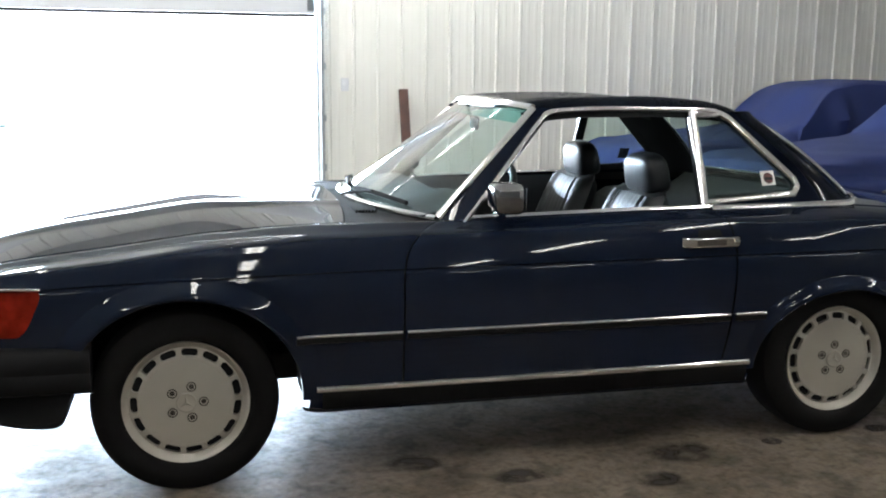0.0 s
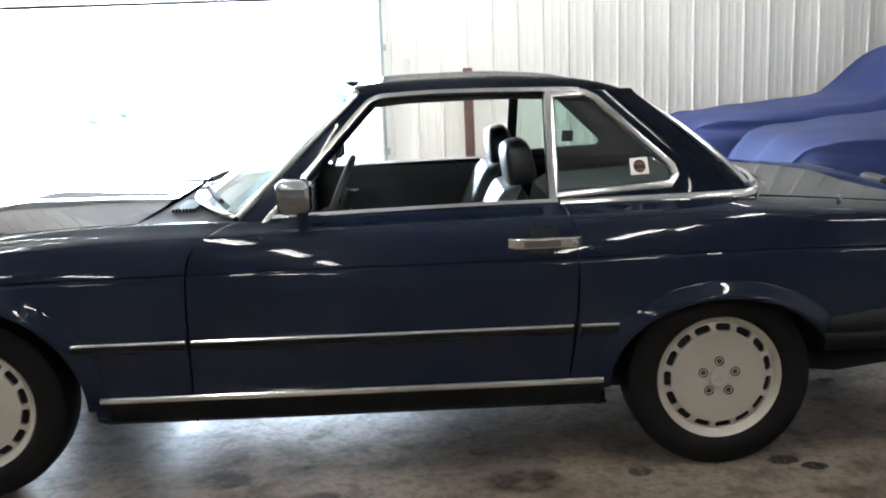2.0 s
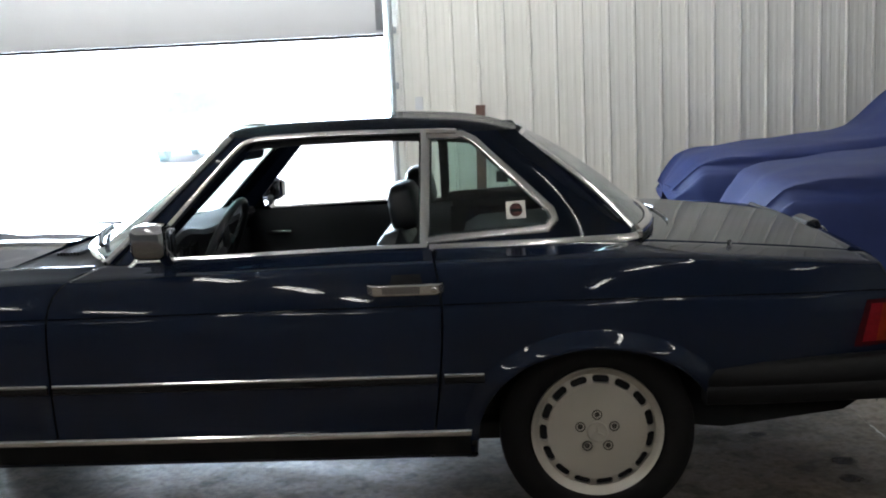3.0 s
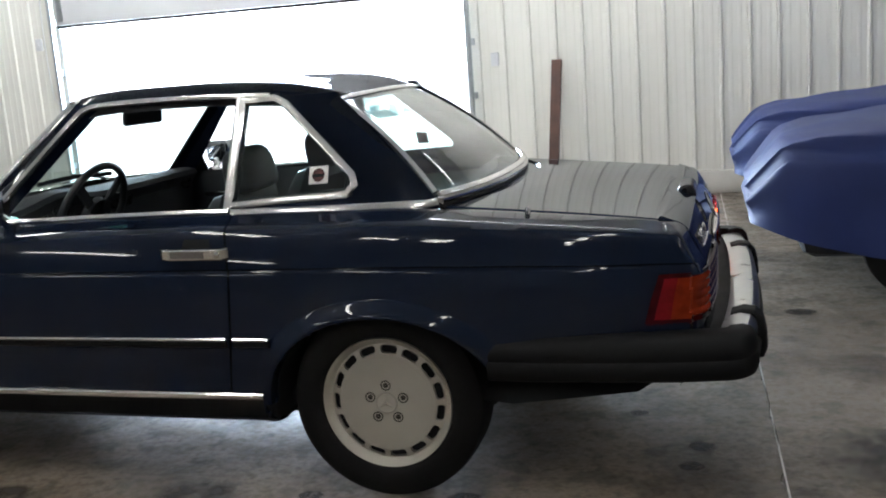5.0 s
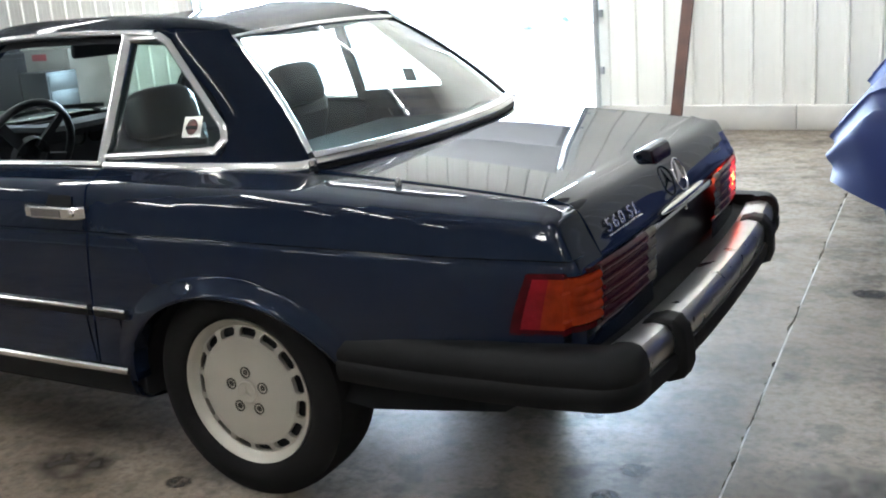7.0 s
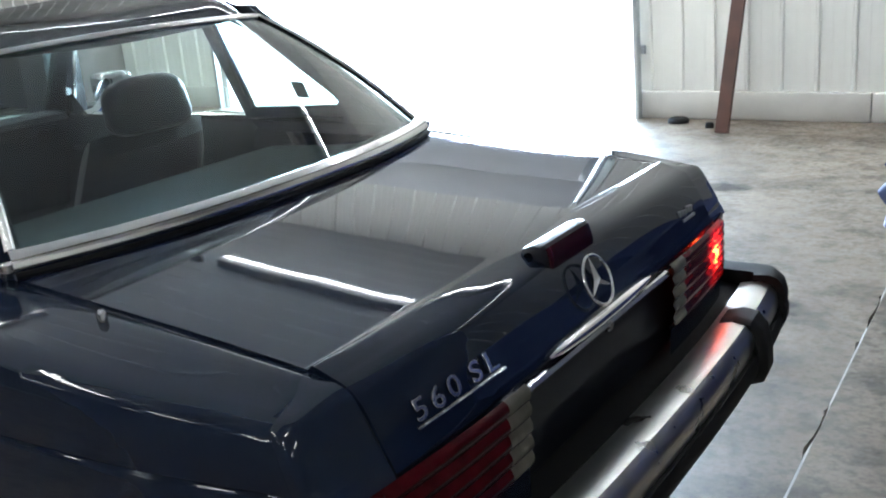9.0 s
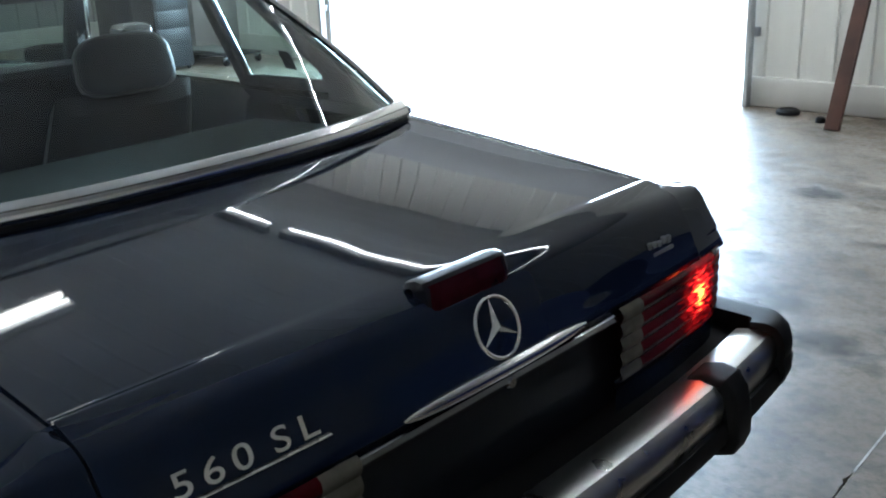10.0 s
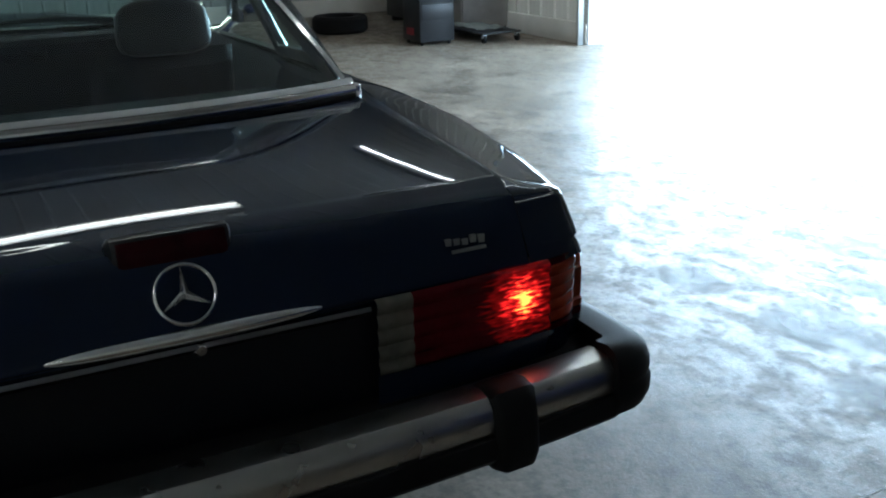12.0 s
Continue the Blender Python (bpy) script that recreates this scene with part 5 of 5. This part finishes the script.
def seat(y0):
    """A leather bucket seat: cushion, pleated back and a head restraint on two rods."""
    st = new("seat")
    st.parent = car
    st["label"] = "black leather bucket seat with a head restraint"

    def pad(x0, z0, x1, z1, w0, w1, th, name, pleats, mate):
        bm = bmesh.new()
        a, b = Vector((x0, 0, z0)), Vector((x1, 0, z1))
        up = (b - a).normalized()
        nrm = Vector((-up.z, 0, up.x))
        for sgn in (1, -1):
            rows = []
            for f in steps(0, 1, 16):
                w = w0 + (w1 - w0) * f
                row = []
                for q in steps(-1, 1, 24):
                    e = (1 - abs(q) ** 5) * (1 - abs(2 * f - 1) ** 7)
                    bulge = th / 2 * e ** 0.5
                    if sgn > 0:
                        bulge += 0.022 * max(0, abs(q) - 0.6) / 0.4 * e
                        if pleats and abs(q) < 0.62:
                            bulge -= 0.006 * abs(math.cos(q * math.pi * 5))
                    row.append(a.lerp(b, f) + nrm * bulge * sgn + Vector((0, y0 + q * w, 0)))
                rows.append(row)
            sheet(bm, rows)
        bmesh.ops.remove_doubles(bm, verts=bm.verts, dist=1e-4)
        return part(name, bm, mate, st)
    pad(1.24, 0.50, 1.72, 0.44, 0.25, 0.25, 0.15, "cushion", True, LEATHER)
    pad(1.66, 0.42, 1.865, 0.935, 0.26, 0.205, 0.13, "backrest", True, LEATHER)
    bm = bmesh.new()
    a = bmesh.ops.create_uvsphere(bm, u_segments=24, v_segments=14, radius=1)["verts"]
    for v in a:
        def sq(t, p):
            return math.copysign(abs(t) ** p, t)
        v.co = Vector((sq(v.co.x, 0.5) * (0.056 - 0.010 * v.co.z), sq(v.co.y, 0.55) * (0.136 - 0.012 * v.co.z), sq(v.co.z, 0.55) * 0.082))
    bmesh.ops.transform(bm, matrix=pose(1.872, y0, 1.0, 0, -10, 0), verts=bm.verts)
    part("head_restraint", bm, LEATHER, st, "black leather head restraint")
    for d in (-0.05, 0.05):
        part("rod", sweep(bmesh.new(), [(1.862, y0 + d, 0.88), (1.868, y0 + d, 0.96)], ringpts(0.006, 8), (0, 1, 0)), CHROME, st, "chrome rod")
    return st


SEAT_X = -0.028
for y in (-0.36, 0.36):
    seat(y).location.x = SEAT_X
part("centre_console", boxed(0.98, 1.95, -0.09, 0.09, 0.30, 0.56, bevel=0.03, seg=3), TRIM, car, "black centre console")
bm = bmesh.new()
sheet(bm, [[(1.98, y, 0.62), (2.02, y, 0.80), (2.08, y, 0.835), (2.45, y, 0.855), (2.62 - 0.1 * (y / 0.6) ** 2, y, 0.90)] for y in steps(-0.60, 0.60, 12)])
part("rear_shelf", bm, mat("grey_carpet", (0.045, 0.052, 0.05), 0.95, 0, 0.2, 20, bump=0.4, bump_scale=300), car, "grey-green carpeted rear shelf")
part("rear_bulkhead", boxed(1.95, 2.02, -0.62, 0.62, 0.28, 0.66, bevel=0.02), TRIM, car, "dark rear bulkhead")
for s in (-1, 1):
    bm = bmesh.new()
    sheet(bm, [[(x, s * y, z) for x in steps(0.95, 1.95, 10)] for y, z in ((0.70, 0.30), (0.665, 0.45), (0.640, 0.60), (0.650, 0.78), (0.672, 0.86), (0.705, 0.888))])
    dp = part("door_card", bm, TRIM, car, "dark vinyl door lining")
    part("inner_handle", boxed(1.10, 1.22, *sorted((s * 0.625, s * 0.648)), 0.775, 0.795, bevel=0.005), CHROME, dp, "chrome inner door handle")
    part("armrest", boxed(1.25, 1.75, *sorted((s * 0.585, s * 0.645)), 0.60, 0.66, bevel=0.02, seg=3), TRIM, dp)
    bm = bmesh.new()
    sheet(bm, [[(x, s * (y - 0.012), z) for x in steps(1.96, 2.52, 8)] for y, z in ((0.70, 0.86), (0.665, 0.90))])
    part("rear_side_lining", bm, TRIM, car)


# ---- covered cars ----


def covered_car(x0, y0, hood, seed, label, mirror=0.0):
    """A car under a fitted cloth cover; only the cloth shows, with the tyres under its hem."""
    c = empty("covered_car", label, "car", "cars under blue covers", at=(x0, y0, 0))
    rnd = random.Random(seed)
    ph = [rnd.uniform(0, 6.28) for _ in range(8)]
    bm = bmesh.new()
    rows = []
    H = [(3.52, 0.56), (3.60, 0.66), (3.74, hood), (4.2, hood + 0.065), (4.95, hood + 0.13), (5.12, hood + 0.17), (5.58, hood + 0.54), (5.95, hood + 0.58), (6.7, hood + 0.55), (7.3, hood + 0.26), (7.5, hood + 0.19), (8.1, hood + 0.12), (8.3, 0.56)]
    W = [(3.52, 0.46), (3.58, 0.55), (3.72, 0.66), (3.95, 0.755), (4.25, 0.80), (5.0, 0.82), (7.4, 0.82), (8.1, 0.74), (8.3, 0.5)]
    for x in steps(3.52, 8.3, 110):
        h, w = curve(H, x), curve(W, x)
        hem = curve([(3.52, 0.36), (3.75, 0.32), (4.2, 0.22), (6, 0.18), (8.3, 0.25)], x) + 0.012 * math.sin(x * 9 + ph[0])
        cab = max(0, h - hood - 0.16)
        wt = w - 0.10 - 0.42 * cab
        prof = [(w * 0.985, hem), (w, min(hem + 0.10, h - 0.13)), (w + 0.005, max(hem + 0.105, min(0.55, h - 0.10))), (w - 0.004, min(hood - 0.105, h - 0.06)), (w - 0.018, min(hood - 0.078, h - 0.035)), (w - 0.09, min(hood - 0.035, h - 0.014)), (wt, h - 0.035 if cab > 0.02 else min(hood + 0.02, h - 0.006)), (wt - 0.10, h - 0.008), (wt * 0.45, h), (0, h + 0.004)]
        ky, kz = [(i, p[0]) for i, p in enumerate(prof)], [(i, p[1]) for i, p in enumerate(prof)]
        half = []
        for j in range(37):
            t = j / 4
            y, z = curve(ky, t), curve(kz, t)
            drape = max(0, 1 - t / 5.5)
            fold = 0.011 * drape * math.sin(x * 8.5 + ph[1] + 1.3 * math.sin(x * 2.1 + ph[2]) - t * 0.6) + 0.008 * drape * math.sin(x * 21 + ph[3] + t)
            nose = max(0, 1 - (x - 3.52) / 0.5)
            fold += 0.009 * nose * (0.6 - abs(math.sin(t * 0.8 + ph[4] + x * 5.5))) + 0.012 * drape * (0.5 - abs(math.sin(x * 3.7 + t * 0.35 + ph[2])))
            y += mirror * math.exp(-((x - 5.60) / 0.075) ** 2 - ((z - 0.99) / 0.06) ** 2)
            half.append((y + fold, z + 0.004 * math.sin(x * 13 + t * 2 + ph[5])))
        for k in (tuple(ky), tuple(kz)):
            SLOPES.pop(k, None)
        row = [(x + 0.02 * math.sin(j * 0.5 + ph[6]), -y, z) for j, (y, z) in enumerate(half)] + [(x + 0.02 * math.sin(j * 0.45 + ph[7]), y, z) for j, (y, z) in reversed(list(enumerate(half[:-1])))]
        rows.append(row)
    # front face of the cloth
    first = rows[0]
    for f in (0.7, 0.35, 0.0):
        rows.insert(0, [(3.52 - 0.035 * (1 - f) + 0.015 * math.sin(i * 0.8 + ph[2]) * f, y * f, 0.50 + (z - 0.50) * f) for x, y, z in first])
    vs = sheet(bm, rows)
    bmesh.ops.remove_doubles(bm, verts=bm.verts, dist=1e-4)
    part("cloth_cover", bm, COVER, c, "blue cloth car cover with folds")
    for x in (4.35, 7.0):
        for s in (-1, 1):
            part("tyre", lathe(bmesh.new(), [(0.2, 0.0), (0.27, 0.005), (0.31, 0.03), (0.315, 0.1), (0.31, 0.17), (0.27, 0.19), (0.2, 0.19)], 32, pose(x, s * 0.66 + 0.1, 0.315), cap=True), TYRE, c)
    part("shaded_body", boxed(3.75, 8.05, -0.70, 0.70, 0.22, 0.62, bevel=0.08), BLACK, c, "dark car body under the cover")
    return c


covered_car(0.06, 2.27, 0.80, 3, "car under a blue cloth cover on the concrete floor")
covered_car(0, 4.27, 0.785, 8, "low car under a dark blue cloth cover by the wall", mirror=0.16)

# ---- things by the walls ----
pl = sweep(bmesh.new(), [(2.01, 4.93, 0.0), (2.02, 5.16, 0.62), (2.03, WALL_Y - 0.045, 1.235)], [(-0.043, -0.019), (-0.043, 0.019), (0.043, 0.019), (0.043, -0.019)], (0, -1, 0.3))
tagged(part("timber_plank", pl, WOOD, None, smooth=False), "dark brown timber plank leaning on the white wall", "plank")
sb = empty("switch_box", "small white switch box on the ribbed wall", "switch", at=(1.47, WALL_Y - 0.02, 1.28))
part("case", boxed(-0.036, 0.036, -0.03, 0.0, -0.06, 0.06, bevel=0.006), DOORWHITE, sb)
part("button", boxed(-0.012, 0.012, -0.038, -0.0305, -0.02, 0.02, bevel=0.002), DOORWHITE, sb)
copy_thing(sb, pose(-3.28, WALL_Y - 0.02, 1.75))
cd = sweep(bmesh.new(), smooth_line([(-3.17, WALL_Y - 0.06, 2.6), (-3.18, WALL_Y - 0.08, 1.9), (-3.16, WALL_Y - 0.09, 1.30), (-3.12, WALL_Y - 0.09, 1.16), (-3.07, WALL_Y - 0.10, 1.24), (-3.06, WALL_Y - 0.10, 2.0)], 8), ringpts(0.006, 6), (0, -1, 0))
tagged(part("hanging_cord", cd, DOORWHITE, None), "white cord hanging in a loop by the door", "cord")
for nm, x, y, r in (("rubber_stop", 1.59, 5.25, 0.075), ("rubber_stop", 1.87, 5.10, 0.03)):
    bm = bmesh.new()
    lathe(bm, [(r, 0.0), (r, 0.02), (r * 0.8, 0.035), (r * 0.4, 0.03), (0.001, 0.03)], 20, pose(x, y, 0.0, -90, 0, 0))
    tagged(part(nm, bm, RUBBER, None), "small black rubber stop lying on the floor", "rubber stop")

STEELGREY = mat("worn_grey_steel", (0.30, 0.28, 0.27), 0.5, 0.2, 0.2, 4, bump=0.1)
DARKSTEEL = mat("black_tool_steel", (0.012, 0.012, 0.014), 0.45, 0.1, 0.2, 6)
SIGNRED = mat("red_label", (0.30, 0.02, 0.03), 0.5)
cb = empty("grey_cabinet", "worn grey steel cabinet with a reddish top edge", "cabinet", at=(-4.78, 5.1, 0))
part("body", boxed(-0.34, 0.34, -0.25, 0.30, 0.05, 0.92, bevel=0.012), STEELGREY, cb)
part("door", boxed(-0.32, 0.32, -0.262, -0.252, 0.09, 0.88, bevel=0.004), STEELGREY, cb)
part("foot", boxed(-0.33, 0.33, -0.22, 0.28, 0, 0.049), BLACK, cb)
part("red_mark", boxed(-0.20, 0.02, -0.266, -0.2625, 0.80, 0.87, bevel=0.001), SIGNRED, cb, "red mark")
bx = tagged(part("carton", boxed(-4.98, -4.72, 5.0, 5.2, 0.921, 1.03, bevel=0.006), mat("pale_carton", (0.5, 0.5, 0.48), 0.7), None), "small pale box on the grey cabinet", "box")
wb = empty("dark_workbench", "dark workbench with clutter beside the cabinet", "workbench", at=(-5.7, 5.05, 0))
part("top", boxed(-0.55, 0.55, -0.3, 0.32, 0.84, 0.89, bevel=0.006), DARKSTEEL, wb)
part("drawer_unit", boxed(-0.5, 0.5, -0.26, 0.3, 0.06, 0.839, bevel=0.01), DARKSTEEL, wb)
for sx in (-1, 1):
    part("foot", boxed(sx * 0.45 - 0.04, sx * 0.45 + 0.04, -0.2, 0.25, 0, 0.059), BLACK, wb)
v = empty("bench_vice", "dark steel vice on the workbench", "vice", at=(-5.45, 4.95, 0.891))
part("jaw", boxed(-0.05, 0.05, -0.1, 0.1, 0.0, 0.12, bevel=0.015), DARKSTEEL, v)
part("screw", sweep(bmesh.new(), [(0, -0.1, 0.07), (0, -0.24, 0.07)], ringpts(0.014, 8), (0, 0, 1)), GALV, v)
tb = empty("tool_cabinet", "narrow black tool cabinet with a red label", "tool cabinet", at=(-4.12, 4.28, 0))
part("body", boxed(-0.19, 0.19, -0.19, 0.19, 0.03, 0.74, bevel=0.012), DARKSTEEL, tb)
for k in range(3):
    part("drawer", boxed(0.191, 0.2, -0.17, 0.17, 0.24 + 0.16 * k, 0.385 + 0.16 * k, bevel=0.003), DARKSTEEL, tb)
part("label", boxed(-0.1, 0.06, -0.1945, -0.1915, 0.09, 0.16), SIGNRED, tb, "red label, unreadable", smooth=False)
for sx in (-1, 1):
    for sy in (-1, 1):
        part("caster", lathe(bmesh.new(), [(0.0149, -0.012), (0.015, 0.012), (0.001, 0.012)], 12, pose(sx * 0.15, sy * 0.15, 0.015)), RUBBER, tb)
cr = empty("mechanics_creeper", "low creeper board on small casters with a pale cloth", "creeper", at=(-4.1, 4.85, 0))
part("board", boxed(-0.42, 0.42, -0.2, 0.24, 0.085, 0.105, bevel=0.01), DARKSTEEL, cr)
bm = bmesh.new()
sheet(bm, [[(-0.38 + 0.66 * i / 14, -0.16 + 0.34 * j / 8, 0.112 + 0.02 * noise.noise((i * 0.5, j * 0.6, 2.0)) + 0.01) for i in range(15)] for j in range(9)])
bmesh.ops.solidify(bm, geom=list(bm.faces), thickness=0.006)
part("cloth", bm, mat("pale_rag", (0.42, 0.44, 0.42), 0.9, 0, 0.2, 8, bump=0.4), cr, "crumpled pale cloth")
for sx in (-1, 1):
    for sy in (-1, 1):
        cas = part("caster", lathe(bmesh.new(), [(0.02, -0.016), (0.038, -0.014), (0.04, 0), (0.038, 0.014), (0.02, 0.016)], 16, pose(sx * 0.38, 0.02 + sy * 0.19, 0.04)), RUBBER, cr, "grey caster")
        part("fork", boxed(sx * 0.38 - 0.018, sx * 0.38 + 0.018, 0.02 + sy * 0.19 - 0.022, 0.02 + sy * 0.19 + 0.022, 0.05, 0.084, bevel=0.004), GALV, cas)
for y in (0.0,):
    t = lathe(bmesh.new(), [(0.17, -0.08), (0.19, -0.09), (0.27, -0.09), (0.3, -0.06), (0.305, 0), (0.3, 0.06), (0.27, 0.09), (0.19, 0.09), (0.17, 0.08), (0.17, -0.08)], 36, pose(-5.5, 3.9, 0.09 + y * 1.07, -90, 0, 0))
    tagged(part("loose_tyre", t, TYRE, None), "worn black tyre lying flat on the concrete floor", "tyre")

# ---- car parked in the yard, its colours bleached for glare ----
# near-white colours, on wheels and glass too, paint in the outdoor glare
PALE = mat("bleached_paint", (0.85, 0.86, 0.86), 0.35, 0, 0.03, 4)
BLEACHED = mat("bleached_parts", (0.60, 0.80, 0.82), 0.3, 0, 0.06, 4)
pk = empty("parked_car", "pale silver car parked in the bright yard outside the door", "car", at=(-5.3, 20.4, -0.03))


def tapered(x, y0, y1, z0, z1, top, lean):
    bm = boxed(-x, x, y0, y1, z0, z1, bevel=0.07, seg=3)
    for v in bm.verts:
        f = (v.co.z - z0) / (z1 - z0)
        v.co.x *= 1 - top * f
        v.co.y += lean * f * (1 if v.co.y < (y0 + y1) / 2 else -1)
    return bm


part("body", tapered(1.0, -0.6, 3.9, 0.3, 1.08, 0.06, 0.08), PALE, pk)
part("cabin", tapered(0.92, 0.45, 3.6, 1.07, 1.80, 0.30, 0.45), PALE, pk)
bm = bmesh.new()
sheet(bm, [[(-0.80, 0.455, 1.12), (0.80, 0.455, 1.12)], [(-0.60, 0.83, 1.70), (0.60, 0.83, 1.70)]])
bmesh.ops.solidify(bm, geom=list(bm.faces), thickness=0.02)
part("windscreen", bm, BLEACHED, pk, "pale reflecting windscreen")
for s in (-1, 1):
    part("headlamp", boxed(*sorted((s * 0.52, s * 0.82)), -0.63, -0.55, 0.66, 0.80, bevel=0.02), BLEACHED, pk)
    part("mirror", boxed(*sorted((s * 0.86, s * 1.02)), 0.60, 0.72, 0.98, 1.10, bevel=0.03), BLEACHED, pk)
    for y in (0.25, 2.9):
        part("wheel", lathe(bmesh.new(), [(0.20, -0.1), (0.31, -0.09), (0.32, 0.0), (0.31, 0.09), (0.20, 0.1)], 28, pose(s * 0.76, y, 0.32, 0, 0, 90), cap=True), BLEACHED, pk)

# ---- ceiling fixtures ----
FIX = mat("white_enamel", (0.8, 0.8, 0.78), 0.4, 0, 0.03, 4)
# dim glow tuned to mirror as a thin bright arc on the boot lid
DIMLIT = lens_mat("dim_arc_glow", (0.6, 0.6, 0.58), 0)
DIMLIT.node_tree.nodes["Principled BSDF"].inputs["Emission Color"].default_value = (1, 0.97, 0.9, 1)
DIMLIT.node_tree.nodes["Principled BSDF"].inputs["Emission Strength"].default_value = 1.0
LIT = lens_mat("lit_tube", (0.9, 0.9, 0.88), 0)
LIT.node_tree.nodes["Principled BSDF"].inputs["Emission Color"].default_value = (1, 0.97, 0.9, 1)
LIT.node_tree.nodes["Principled BSDF"].inputs["Emission Strength"].default_value = 12.0
fx = empty("strip_light", "white fluorescent strip light on the ceiling", "light", "ceiling strip lights", at=(TUBES[0][0], TUBES[0][1], CEIL))
part("housing", boxed(-0.11, 0.11, -1.2, 1.2, -0.08, 0.0, bevel=0.01), FIX, fx)
for d in (-0.05, 0.05):
    bm = sweep(bmesh.new(), [(d, -1.17, -0.11), (d, 1.17, -0.11)], ringpts(0.014, 10), (0, 0, 1))
    part("tube", bm, LIT, fx, "lit fluorescent tube")
for tx, ty in TUBES[1:]:
    copy_thing(fx, pose(tx, ty, CEIL))
# unseen housings added for the wall's fill lamps
sx = empty("added_fill_strip", "slim white strip light on the ceiling near the wall", "light", "slim strip lights along the wall", at=(WALL_FILLS[0][0], WALL_FILLS[0][1], CEIL))
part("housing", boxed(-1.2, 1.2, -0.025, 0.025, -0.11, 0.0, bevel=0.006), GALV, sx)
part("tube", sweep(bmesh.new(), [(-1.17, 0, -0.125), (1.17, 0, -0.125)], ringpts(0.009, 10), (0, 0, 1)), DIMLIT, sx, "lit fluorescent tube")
for tx, ty in WALL_FILLS[1:]:
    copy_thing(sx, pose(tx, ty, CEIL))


# ---- oil drips, dark stains and a painted shadow on the floor ----
def stain_shade_mat(name, base, lo, hi, scale, soft):
    """A thin film on the concrete for stains and the painted shadow, broken up by noise so that the slab shows through.
    """
    m = mat(name, base, 0.45, 0.0, 0.2, 20, rvary=0.1)
    n, l = m.node_tree.nodes, m.node_tree.links
    t, r = n.new("ShaderNodeTexNoise"), n.new("ShaderNodeMapRange")
    t.inputs["Scale"].default_value, t.inputs["Detail"].default_value = scale, 8
    l.new(n["Texture Coordinate"].outputs["Object"], t.inputs["Vector"])
    for k, v in (("From Min", 0.38), ("From Max", 0.58), ("To Min", lo), ("To Max", hi)):
        r.inputs[k].default_value = v
    l.new(t.outputs["Fac"], r.inputs["Value"])
    # the film thins out towards the patch's rim
    flat, far, rim, mul = n.new("ShaderNodeVectorMath"), n.new("ShaderNodeVectorMath"), n.new("ShaderNodeMapRange"), n.new("ShaderNodeMath")
    flat.operation, far.operation, mul.operation = "MULTIPLY", "DISTANCE", "MULTIPLY"
    flat.inputs[1].default_value, far.inputs[1].default_value = (1, 1, 0), (0.5, 0.5, 0)
    l.new(n["Texture Coordinate"].outputs["Generated"], flat.inputs[0])
    l.new(flat.outputs["Vector"], far.inputs[0])
    l.new(far.outputs["Value"], rim.inputs["Value"])
    rim.interpolation_type = "SMOOTHSTEP"
    for k, v in (("From Min", soft), ("From Max", 0.50), ("To Min", 1.0), ("To Max", 0.0)):
        rim.inputs[k].default_value = v
    l.new(r.outputs["Result"], mul.inputs[0])
    l.new(rim.outputs["Result"], mul.inputs[1])
    l.new(mul.outputs["Value"], n["Principled BSDF"].inputs["Alpha"])
    return m


OIL = stain_shade_mat("oil_film", (0.02, 0.017, 0.014), 0.3, 0.86, 40, 0.34)
# used for dark stains; its two largest patches paint in a cast shadow
STAIN_SHADE = stain_shade_mat("stain_shade_film", (0.05, 0.043, 0.037), 0.12, 0.74, 9, 0.24)
for i, (x, y, r, k) in enumerate(STAINS_AND_SHADOW):
    bm = bmesh.new()
    ring = []
    for a in steps(0, 2 * math.pi * 47 / 48, 47):
        d = r * (0.82 + 0.3 * noise.noise((1.1 * math.cos(a) + i * 3.7, 1.1 * math.sin(a), i * 1.3)) + 0.06 * noise.noise((4 * math.cos(a), 4 * math.sin(a) + i, 5)))
        ring.append(bm.verts.new((x + 1.15 * d * math.cos(a), y + 0.9 * d * math.sin(a), 0.0012 + 0.0001 * i)))
    bm.faces.new(ring)
    part("oil_stain" if k > 0.56 and r < 0.2 else "stain_shade_patch", bm, OIL if k > 0.56 and r < 0.2 else STAIN_SHADE, floor, "", smooth=False)
